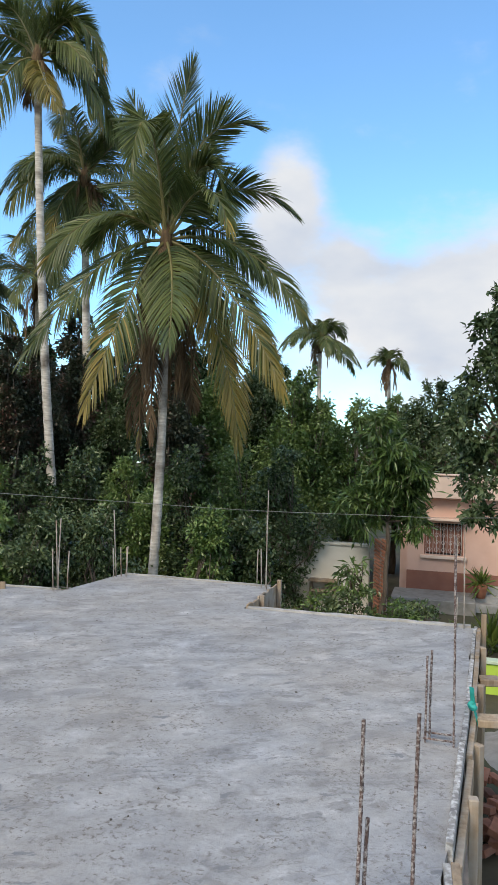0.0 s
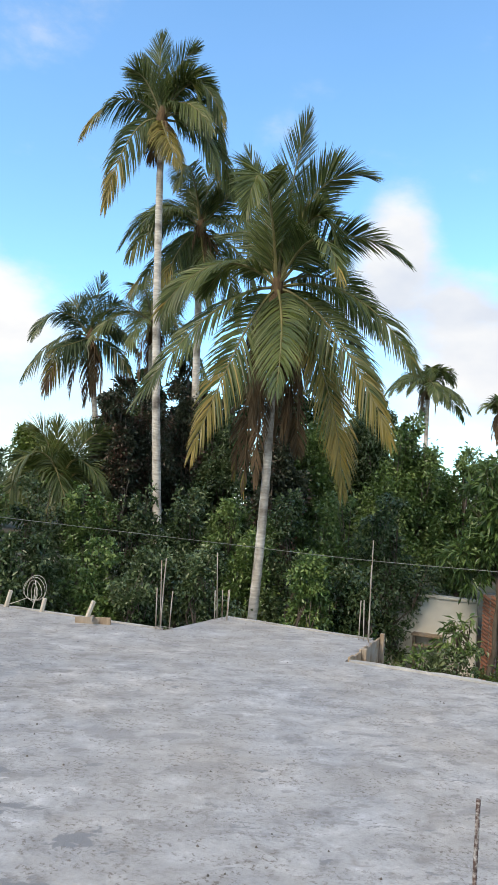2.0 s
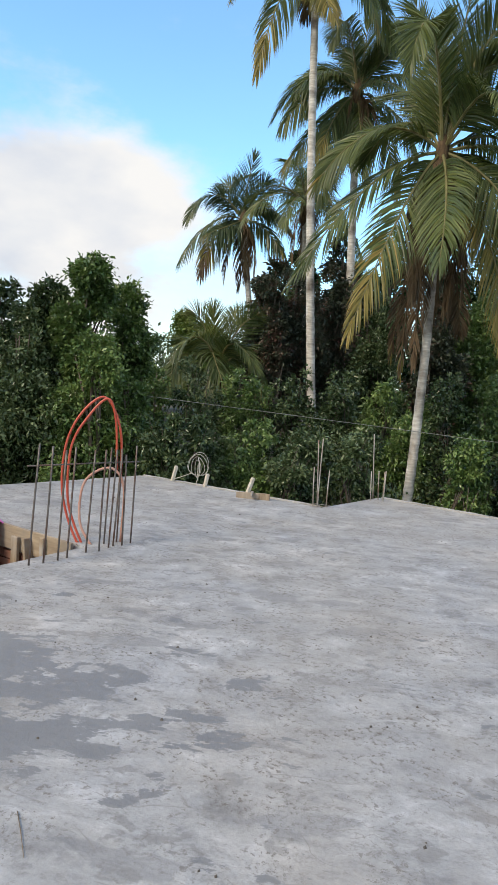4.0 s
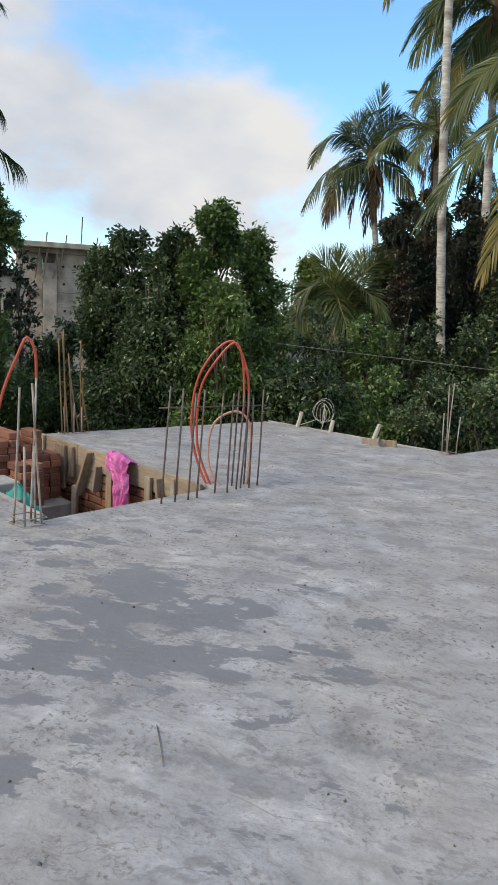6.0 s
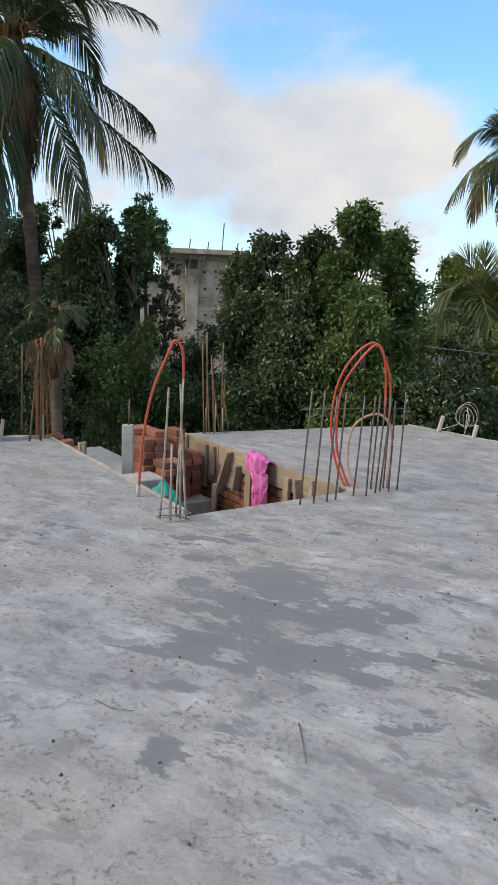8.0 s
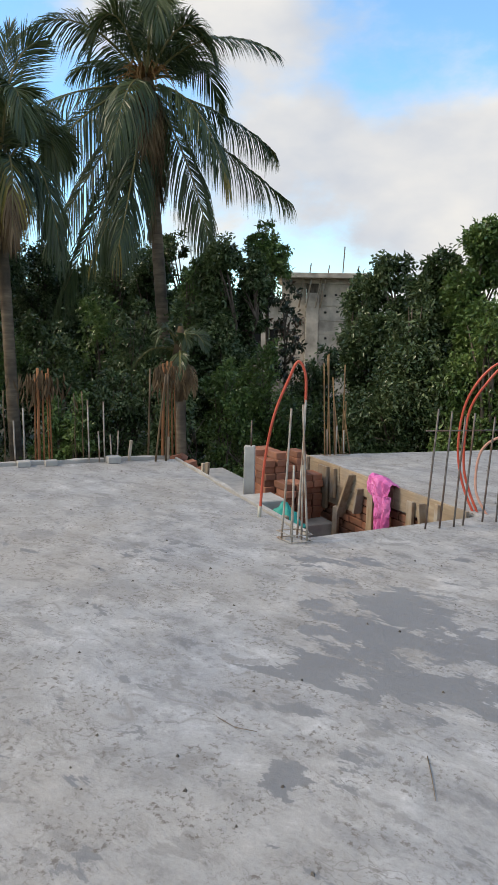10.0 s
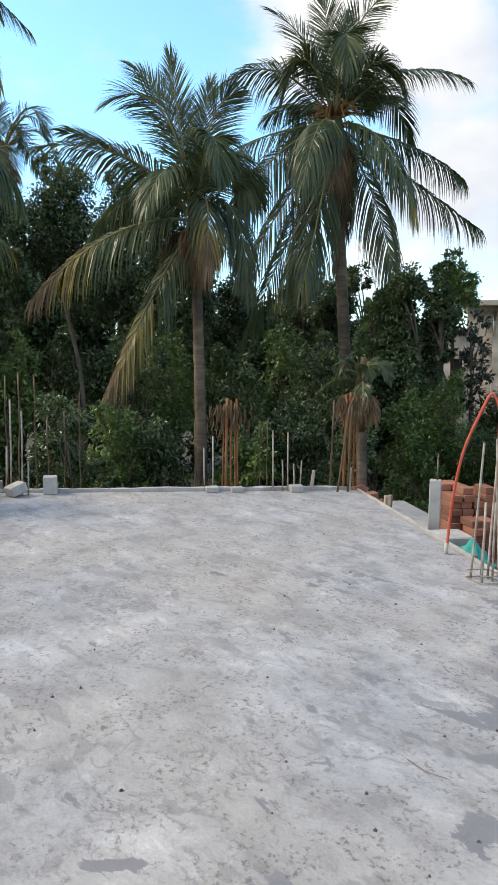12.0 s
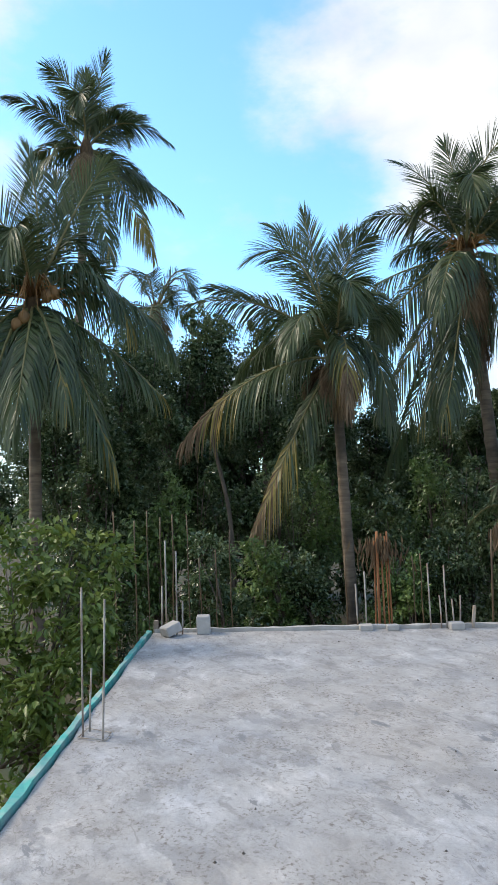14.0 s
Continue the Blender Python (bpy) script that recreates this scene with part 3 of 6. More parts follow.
def frond_data(p0, p1, p2, rng, leaflet=0.75, count=62, hang=0.5, thin=1.0, bare=0.12, roll=0.5, face=None, blade=0.03):
    """A feather leaf along a bent rib: rib and arching leaflets as vertices and faces; the first faces are the rib."""
    p0, p1, p2 = Vector(p0), Vector(p1), Vector(p2)
    at_ = lambda s: p0 * (1 - s) ** 2 + p1 * 2 * s * (1 - s) + p2 * s * s
    tan = lambda s: ((p1 - p0) * (1 - s) + (p2 - p1) * s).normalized()
    vs, fs = tube_data([at_(i / 8) for i in range(9)], [0.036 * (1 - 0.85 * i / 8) for i in range(9)], 5, False)
    ribs = len(fs)
    side_ref = (p2 - p0).cross(Vector((0, 0, 1)))
    if side_ref.length < 0.3:
        side_ref = Vector((1, 0.2, 0))
    side_ref.normalize()
    twist = rng.choice((-1, 1)) * rng.uniform(0.2, 1.0) * roll
    down = Vector((0, 0, -1))
    # the blade is split here and there, leaving gaps
    gaps = [(q, q + rng.uniform(0.01, 0.03)) for q in rng.uniform(0.25, 0.95, 3)]
    tips = []
    for i in range(count):
        s = min(1.0, bare + (1 - bare) * (i + rng.uniform(0, 0.5)) / count)
        if any(q0 < s < q1 for q0, q1 in gaps):
            continue
        t = tan(s)
        sd = side_ref
        if face is not None:
            k2 = min(0.8, abs(t.z) ** 1.3 * 0.9)
            fl = t.cross(face)
            sd = side_ref * (1 - k2) + fl * (k2 if fl.dot(side_ref) >= 0 else -k2)
        sd = (sd - t * sd.dot(t)).normalized()
        up = sd.cross(t)
        if up.z < 0 and abs(t.z) < 0.95:
            up = -up
        sd, up = sd * math.cos(twist) + up * math.sin(twist), up * math.cos(twist) - sd * math.sin(twist)
        prof = (0.55 + 0.45 * math.sin(min(1.0, s / 0.4) * math.pi / 2)) * (1 - 0.62 * max(0.0, (s - 0.45) / 0.55) ** 1.8)
        for sign in (-1, 1):
            if rng.random() > thin:
                continue
            ln = leaflet * prof * rng.uniform(0.86, 1.08)
            d = (sd * sign * (1 - 0.72 * s ** 4) + t * (0.42 + 0.45 * abs(t.z) + 0.9 * s * s) + up * rng.uniform(0.05, 0.25) + Vector(rng.normal(0, 0.045, 3))).normalized()
            g = min(1.3, hang * rng.uniform(0.8, 1.2))
            a = at_(s)
            wv = d.cross(up).normalized()
            lean_ = rng.normal(0, 0.45)
            wv = wv * math.cos(lean_) + d.cross(wv) * math.sin(lean_)
            k = len(vs)
            for q, w in ((0.0, 0.45), (0.3, 1.0), (0.68, 0.75)):
                c = a + d * ln * q * (1 - 0.34 * g * q) + down * g * ln * 0.72 * q * q
                vs += [c + wv * w * blade * 0.5, c - wv * w * blade * 0.5]
            vs.append(a + d * ln * (1 - 0.34 * g) + down * g * ln * 0.72)
            fs += [(k, k + 1, k + 3, k + 2), (k + 2, k + 3, k + 5, k + 4), (k + 4, k + 5, k + 6)]
            tips += [s + rng.uniform(-0.12, 0.12)] * 3
    return vs, fs, ribs, tips


def palm(name, base, heart, label, fronds=(), spread=1.0, lean=0.0, extra=8, dead=4, radius=0.15, seed=1, leaf=FROND, bark=PALM_BARK, bend=0.0,
         reach=3.6, leaflet=0.75, nuts=0, count=60, yellow=(), brown=(), gold=(), hang=0.55, low=-0.5, skirt=1.0, blade=0.03, dried=()):
    """A coconut palm. fronds: bend and tip of each feather leaf about the heart, as seen from the south-east (right, up, and towards the viewer)."""
    rng = np.random.default_rng(seed)
    t = thing(name, base, label, "palm tree")
    base, heart = Vector(base), Vector(heart)
    out = Vector((heart.x, heart.y, 0)).normalized()
    right = Vector((out.y, -out.x, 0))
    ca, sa = math.cos(radians(lean)), math.sin(radians(lean))

    def local(u, v, w):
        return heart + right * (u * ca - v * sa) * spread + Vector((0, 0, 1)) * (u * sa + v * ca) * spread - out * w

    # ringed trunk, swollen at the foot
    h = (heart - base).length
    n = max(12, int(h / 0.16))
    pts, rad = [], []
    for i in range(n + 1):
        s = i / n
        pts.append(base.lerp(heart, s) + right * bend * math.sin(math.pi * s) + Vector((0, 0, -0.15 if i == 0 else 0)))
        rad.append(radius * (1.0 - 0.28 * s + 0.35 * math.exp(-s * h / 0.5)) * (1.0 + (0.05 if i % 2 else -0.02)))
    tube("trunk", pts, rad, bark, t, 12)
    # fibrous crown base
    tube("crown_base", [heart - Vector((0, 0, 0.75)), heart - Vector((0, 0, 0.35)), heart, heart + Vector((0, 0, 0.45))], [radius * 0.8, radius * 1.35, radius * 1.3, 0.04], FIBRE, t, 10)

    def put(p1, p2, mat, hg, thin=1.0, ll=leaflet, start=None, label="", roll=0.5, dry=9.0, face=None, fade=0.12, fine=1.0):
        vs, fs, ribs, tips = frond_data(start or heart, p1, p2, rng, ll, count, hg, thin, roll=roll, face=face, blade=blade * fine)
        me = mesh_of("frond", vs, fs, [RACHIS if mat is not FROND_DEAD else FROND_DEAD, mat, FROND_DEAD, FROND_YELLOW], [0] * ribs + [2 if q > dry + fade else 3 if q > dry else 1 for q in tips])
        under(new("frond", me), t, label)

    for i, (cu, cv, tu, tv, w) in enumerate(fronds):
        yel = i in yellow
        mat_old = tv < 0 and i % 2 == 0
        mid, tip = local(cu, cv, w * 0.45), local(tu, tv, w)
        put(mid * 2 - (heart + tip) * 0.5, tip, ll=leaflet * (0.5 if i in dried else 1.0), thin=0.6 if i in dried else 0.95, fine=0.62 if tv > 1.2 * abs(tu) else 1.0, mat=FROND_DEAD if i in dried else FROND_YELLOW if yel else leaf, hg=hang * (1.25 if tv < 0 else 0.75 if tv < 0.55 * abs(tu) else 0.28), label="dry brown hanging palm frond" if i in dried else "yellowing palm frond" if yel else "frond browning at its tip" if i in brown else "", roll=0.55, face=out, dry=0.62 if i in brown else 0.72 if i in gold else 0.97 if mat_old else 9.0, fade=0.45 if i in gold else 0.16)
    for i in range(extra):
        a = 2.399 * i + rng.uniform(-0.3, 0.3)
        e = low + (1.15 - low) * ((i * 0.618 + rng.uniform(0, 0.2)) % 1.0)
        if i < 3:
            e = 1.25
        r = reach * rng.uniform(0.8, 1.08)
        d = Vector((math.cos(a), math.sin(a), 0))
        p1 = heart + d * r * 0.5 * math.cos(e * 0.8) + Vector((0, 0, r * 0.55 * math.sin(e) + 0.3 * r))
        p2 = heart + d * r * 0.9 * math.cos(e * 0.85) + Vector((0, 0, r * (0.62 * math.sin(e) - 0.36)))
        put(p1, p2, leaf, hang * (1.2 if e < 0.3 else 0.6))
    for i in range(dead):
        a = 2.1 * i + rng.uniform(-0.4, 0.4)
        d = Vector((math.cos(a), math.sin(a), 0))
        r = reach * rng.uniform(0.5, 0.75) * skirt
        put(heart + d * 0.55 - Vector((0, 0, 0.1)), heart + d * rng.uniform(0.25, 0.6) - Vector((0, 0, r)), FROND_DEAD, 0.95, 0.62, leaflet * 0.66, heart - Vector((0, 0, 0.15)), "dry brown hanging palm frond")
    for i in range(nuts):
        a = math.atan2(-out.y, -out.x) + rng.uniform(-1.3, 1.3)
        bm = bmesh.new()
        bmesh.ops.create_icosphere(bm, subdivisions=2, radius=0.11)
        bmesh.ops.transform(bm, matrix=Matrix.Translation(heart + Vector((math.cos(a) * rng.uniform(0.3, 0.55), math.sin(a) * rng.uniform(0.3, 0.55), rng.uniform(-0.6, 0.15)))) @ Matrix.Diagonal((0.9, 0.9, 1.15, 1)), verts=bm.verts)
        part("coconut", bm, COCONUT, t, "orange-brown coconut", True)
    for i in range(nuts * 8):
        a = math.atan2(-out.y, -out.x) + rng.normal(0, 0.9)
        d = Vector((math.cos(a), math.sin(a), 0))
        r = rng.uniform(0.4, 0.85)
        tube("flower_stalk", [heart + Vector((0, 0, 0.1)), heart + d * r * 0.55 + Vector((0, 0, rng.uniform(0.1, 0.45))), heart + d * r + Vector((0, 0, rng.uniform(-0.45, 0.35)))], [0.022, 0.016, 0.006], SPIKE, t, 4, "orange-brown flower stalk")
    return t

# ---- ground ----
GROUND = -2.3
bm = bmesh.new()
bmesh.ops.create_grid(bm, x_segments=60, y_segments=60, size=30)
for v in bm.verts:
    r = max(abs(v.co.x), abs(v.co.y)) / 30
    v.co.x += v.co.x * 60 * max(0, r - 0.9) ** 1.0
    v.co.y += v.co.y * 60 * max(0, r - 0.9) ** 1.0
    v.co.z = GROUND + 0.12 * noise.noise(Vector((v.co.x * 0.15, v.co.y * 0.15, 0)))
tagged(part("ground", bm, GRASSY, smooth=True), "dark bare soil with leaf litter and weeds", "ground", kind="structure")

# ---- roof slab ----
T_SLAB = 0.13


def outline(points, step=0.22, wob=0.012, seed=3):
    rng = random.Random(seed)
    out = []
    for (x0, y0), (x1, y1) in zip(points, points[1:] + points[:1]):
        n = max(1, int(math.hypot(x1 - x0, y1 - y0) / step))
        for i in range(n):
            s = i / n
            j = wob if 0 < i else 0
            out.append((x0 + (x1 - x0) * s + rng.uniform(-j, j), y0 + (y1 - y0) * s + rng.uniform(-j, j)))
    return out


SLAB = [(0.34, -1.46), (0.30, 0.6), (0.135, 3.0), (0.235, 4.6), (0.39, 7.46), (-1.95, 7.40), (-1.95, 8.72), (-4.02, 8.76), (-4.14, 7.46), (-6.95, 7.24), (-7.48, 4.08), (-4.50, 4.10), (-4.46, 2.46), (-7.74, 2.50), (-8.02, -1.46)]
pts = outline(SLAB)
bm = bmesh.new()
top = bm.faces.new([bm.verts.new((x, y, 0)) for x, y in pts])
bmesh.ops.recalc_face_normals(bm, faces=[top])
if top.normal.z < 0:
    top.normal_flip()
ext = bmesh.ops.extrude_face_region(bm, geom=[top])
for v in [g for g in ext["geom"] if isinstance(g, bmesh.types.BMVert)]:
    v.co.z = -T_SLAB
bmesh.ops.recalc_face_normals(bm, faces=bm.faces)
bmesh.ops.triangulate(bm, faces=[f for f in bm.faces if len(f.verts) > 4])
tagged(part("floor", bm, CONCRETE_MAT()), "freshly cast pale grey concrete roof slab with damp patches", "roof slab", kind="structure")

# ---- palms ----
# leaf by leaf about the heart: middle (right, up), tip (right, up), and how far it comes forward
V = "tall coconut palm with green drooping fronds behind the roof"
P1 = [(19, 139, 54, 287, 0.5), (-19, 119, -51, 264, -0.4), (69, 164, 159, 179, 0.5), (109, 84, 221, 39, 0.3), (134, -23, 233, -146, 0.4), (97, -91, 181, -276, 1.0), (81, -171, 106, -359, 0.7),
      (6, -91, -4, -213, 2.4), (-59, -103, -133, -299, 1.7), (-111, -56, -231, -213, 1.1), (-101, 37, -203, -51, 0.5), (-36, 109, -96, 129, -1.2), (61, 59, 94, -36, 2.0), (49, 139, 114, 269, -0.7),
      (-61, 69, -141, 29, -1.4), (54, -61, 119, -211, -0.9), (99, 29, 199, -51, -1.3), (-1, 119, 9, 249, -1.0)]
P1 += [(-43, -191, -61, -363, -0.3), (-29, -201, -39, -351, 0.1), (-51, -181, -79, -331, -0.6), (29, -211, 37, -291, -0.4)]
palm("palm_tree", (-5.45, 12.94, GROUND), (-5.34, 12.99, 5.79), V, P1, 0.0112, 3.9, 4, 9, 0.1, 11, count=135, leaflet=0.95, hang=0.36, yellow=(6,), gold=(5, 8), bend=0.09, skirt=1.2, dried=(18, 19, 20, 21))
P2 = [(-5, 77, 0, 144, 0.2), (20, 77, 60, 126, 0.3), (-25, 59, -50, 77, 0.2), (-70, 27, -135, -45, 0.3), (-54, -45, -97, -180, 0.6), (6, -50, 24, -126, 1.6), (60, 68, 110, -5, 0.3),
      (69, 36, 119, -50, -0.4), (60, -9, 96, -122, 0.8), (38, 18, 83, -41, 1.0), (-25, 68, -30, 131, -0.6), (83, -18, 137, -99, -0.8), (33, 86, 92, 86, -0.5)]
palm("palm_tree", (-9.45, 16.5, GROUND), (-10.32, 15.95, 11.59), "very tall thin coconut palm with a pale trunk", P2, 0.0151, 3.9, 2, 2, 0.125, 12, yellow=(5,), gold=(3, 4), reach=2.4, leaflet=0.9, count=130, hang=0.6, bend=-0.12, skirt=0.6)
P3 = [(-54, 32, -105, -7, 0.3), (-68, 0, -126, -63, 0.5), (-54, -45, -120, -117, 0.2), (-14, 54, -41, 81, 0.2), (9, 50, 15, 104, 0.2), (50, 59, 99, 104, 0.2), (63, 23, 117, -18, 0.3),
      (54, -36, 95, -117, 0.6), (-36, -45, -66, -126, 1.0), (5, -63, 15, -153, 1.2), (41, 63, 68, 126, -0.8), (-41, 45, -86, 45, -1.0), (41, -63, 68, -171, 0.4), (-41, -81, -59, -180, 0.2)]
palm("palm_tree", (-10.3, 19.6, GROUND), (-10.70, 19.23, 9.80), "coconut palm half hidden behind a taller palm", P3, 0.0175, 3.9, 10, 7, 0.14, 13, reach=3.2, leaflet=0.95, count=110, hang=0.7, gold=(8,), low=-0.5)
P4 = [(6, 50, 20, 104, 0.2), (-25, 50, 11, 81, -0.5), (-48, 41, -95, 0, 0.2), (-52, -5, -108, -72, 0.4), (-43, -23, -72, -95, 0.8), (38, 23, 81, -23, 0.3), (33, -14, 67, -59, 0.5),
      (24, 41, 40, 59, 0.3), (-16, 50, -34, 68, -0.8), (15, 23, 65, 5, -0.8), (-25, -14, -61, -32, 1.0)]
palm("palm_tree", (-14.6, 21.4, GROUND), (-15.70, 20.71, 6.78), "distant coconut palm with a dry hanging skirt", P4, 0.0206, 3.9, 0, 5, 0.125, 14, reach=2.9, leaflet=1.0, count=84, hang=0.7, brown=(4,), low=-0.4, leaf=FROND_SHADED, skirt=1.1, blade=0.036)
palm("palm_tree", (-12.9, 21.2, GROUND), (-13.39, 21.11, 7.27), "coconut palm deep among other palms", (), 1, 0, 15, 5, 0.14, 18, reach=2.7, leaflet=0.95, count=60, low=-0.6)
Y1 = [(-8, 60, -12, 107, 0.2), (35, 75, 70, 87, 0.3), (-45, 55, -102, -25, 0.6), (-55, 20, -95, -45, 0.9), (45, 25, 75, -35, 0.8), (-28, 75, -50, 95, 0.1), (22, 45, 65, 5, 1.2), (-10, 5, -28, -75, 1.2), (20, 65, 25, 103, -0.5), (-35, 45, -80, 45, -0.6), (40, 40, 90, 35, -0.4), (-10, 25, 20, -55, 1.4)]
palm("palm_tree", (-12.41, 15.73, GROUND), (-12.41, 15.73, 1.50), "young low palm with arching fronds", Y1, 0.0158, 2.2, 0, 0, 0.14, 15, leaflet=0.9, count=100, hang=0.6)
palm("palm_tree", (-7.9, 44.6, GROUND), (-7.97, 44.34, 8.85), "far coconut palm above the trees", (), 1, 0, 22, 3, 0.16, 16, reach=2.8, leaflet=0.95, count=54, low=-0.55, blade=0.055)
palm("palm_tree", (-3.9, 50.3, GROUND), (-4.14, 49.89, 8.2), "far coconut palm with a dry skirt of dead fronds", (), 1, 0, 9, 7, 0.16, 17, reach=1.8, leaflet=0.8, count=44, low=-0.2, blade=0.055, skirt=1.7)
W1 = [(-41, 122, -108, 194, -0.3), (-7, 108, -23, 196, 0.2), (33, 144, 108, 203, 0.2), (95, 72, 207, 56, 0.3), (123, -29, 221, -79, -0.8), (132, -92, 248, -169, -0.5), (72, -41, 120, -167, 1.6),
      (66, -126, 104, -288, 0.6), (-95, 86, -194, 63, 0.2), (-113, -5, -221, -41, -0.8), (-111, -68, -194, -207, 0.9), (-77, -117, -162, -252, 0.4), (-33, -135, -86, -279, 1.3), (-81, -189, -158, -351, -0.3),
      (-27, -162, -50, -279, 1.8), (50, 54, 95, 63, -1.2), (-50, 45, -122, 45, -1.3), (9, 99, 23, 189, -0.6)]
palm("palm_tree", (-16.25, 5.3, GROUND), (-16.38, 4.67, 6.70), "coconut palm with orange-brown nut clusters and shade-darkened fronds", W1, 0.0135, 1.0, 7, 12, 0.16, 21, leaf=FROND_SHADED, bark=PALM_BARK_BROWN_SHADED, nuts=4, skirt=1.3, count=112, reach=3.4, leaflet=1.1, hang=1.0, low=-0.75)
W2 = [(-20, 126, -38, 260, 0.2), (-52, 175, -140, 185, 0.2), (-40, 170, -105, 262, -0.4), (24, 145, 70, 205, 0.2), (52, 112, 97, 30, -0.3), (-110, 98, -255, 110, 0.3), (-135, -25, -270, -135, 0.5),
      (-70, -125, -155, -305, 1.2), (-115, 110, -230, 165, -0.9), (-35, 70, -75, 0, 1.5), (18, 20, 15, -95, 1.5), (60, 20, 90, -120, 0.3), (10, 130, 30, 240, -0.5), (-90, 50, -190, -20, -0.8), (70, 90, 120, 60, -1.0)]
palm("palm_tree", (-13.98, 1.46, GROUND), (-14.02, 1.28, 4.03), "coconut palm with split fronds browning at the tips", W2, 0.0111, 1.0, 2, 6, 0.125, 22, leaf=FROND_SHADED, bark=PALM_BARK_BROWN_SHADED, count=112, reach=2.8, leaflet=1.0, hang=1.0, skirt=0.55, brown=(6, 7, 10))
W3 = [(6, 131, -14, 261, 0.2), (59, 149, 113, 243, 0.3), (86, 59, 159, -36, 0.5), (135, 23, 234, -63, 0.2), (90, -45, 212, -153, 0.5), (-8, -81, -24, -234, 2.0), (59, -90, 126, -270, 1.0),
      (-41, 117, -113, 180, 0.2), (-77, 36, -167, -36, 0.4), (-59, -54, -113, -198, 0.8), (23, -54, 50, -180, 1.6), (32, 153, 32, 243, -0.5), (59, 72, 122, 90, -1.0), (-50, 72, -140, 108, -1.0),
      (-41, -81, -59, -225, 1.3)]
palm("palm_tree", (-11.93, -4.03, GROUND), (-12.03, -4.03, 4.81), "coconut palm with long drooping shade-darkened fronds", W3, 0.0101, -2, 3, 6, 0.12, 23, leaf=FROND_SHADED, bark=PALM_BARK_BROWN_SHADED, count=112, nuts=5, leaflet=1.05, reach=2.8, hang=1.0, skirt=0.8)
W4 = [(-16, 90, -68, 131, 0.2), (14, 86, 32, 168, 0.2), (-59, 51, -131, 69, 0.3), (61, 51, 140, 21, 0.3), (77, -36, 159, -99, 0.4), (59, -68, 115, -198, 0.8), (23, -113, 41, -212, 1.2),
      (-54, -18, -99, -95, 0.5), (-18, -86, -36, -185, 1.0), (0, 86, -5, 158, -0.5), (54, -5, 117, -50, -0.8), (-45, 14, -99, -5, -0.8), (45, 59, 90, 95, -0.7)]
palm("palm_tree", (-19.28, -5.62, GROUND), (-19.55, -4.87, 11.20), "tall coconut palm with fronds coloured dark as if backlit by the sky", W4, 0.016, -2, 2, 3, 0.15, 24, leaf=FROND_SHADED, bark=PALM_BARK_BROWN_SHADED, count=120, leaflet=1.05, reach=2.8, hang=0.65, gold=(5,), skirt=0.7)
palm("palm_tree", (-25.5, -4.2, GROUND), (-25.76, -3.97, 8.0), "coconut palm behind other trees", (), 1, 0, 13, 3, 0.16, 25, leaf=FROND_SHADED, bark=PALM_BARK_BROWN_SHADED, count=54, leaflet=1.0, reach=3.0)
palm("palm_tree", (-11.02, 3.72, GROUND), (-11.02, 3.68, 1.05), "stunted young palm with a few grey fronds", (), 1, 0, 8, 4, 0.1, 26, leaf=FROND_SHADED, bark=PALM_BARK_BROWN_SHADED, count=52, reach=0.85, leaflet=0.3, low=-0.5, blade=0.02)


# ---- leafy trees ----
def at_yaw(yaw, dist, z=0.0):
    a = radians(yaw)
    return Vector((-math.sin(a) * dist, math.cos(a) * dist, z))


def tree_at(yaw, dist, top, half, n, leaf, mat, label, seed, depth=None, bottom=None, lumps=6, name="tree", **k):
    """A tree or bush whose crown spans half degrees to each side and from bottom to top."""
    rng = np.random.default_rng(seed + 500)
    c = at_yaw(yaw, dist)
    hw = dist * math.tan(radians(half))
    bottom = GROUND + 0.8 if bottom is None else bottom
    dp = depth or hw * 0.7
    r = Vector((math.cos(radians(yaw)), math.sin(radians(yaw)), 0))
    o = Vector((c.x, c.y, 0)).normalized()
    blobs = []
    hh = (top - bottom) / 2
    for i in range(lumps):
        s = (i + 0.5) / lumps
        z = bottom + (top - bottom) * (0.14 + 0.76 * s)
        wide = math.sin(math.pi * (0.3 + 0.56 * s))
        u = rng.uniform(-0.66, 0.66) * hw * wide if i < lumps - 1 else rng.uniform(-0.25, 0.25) * hw
        p = c + r * u + o * rng.uniform(-0.5, 0.5) * dp
        q = hw * wide * rng.uniform(0.5, 0.74)
        blobs.append((p.x, p.y, z, max(q, 0.35), max(q, 0.35), max(min(hh * 0.36, q * 1.15), 0.3)))
    return leafy_tree(name, (c.x, c.y, GROUND), blobs, n, leaf, mat, label, seed, **k)


# broad-leaved trees that stand out one by one: yaw, distance, height of the top (degrees), half width (degrees)
def rise(dist, el):
    return 1.55 + dist * math.tan(radians(el))


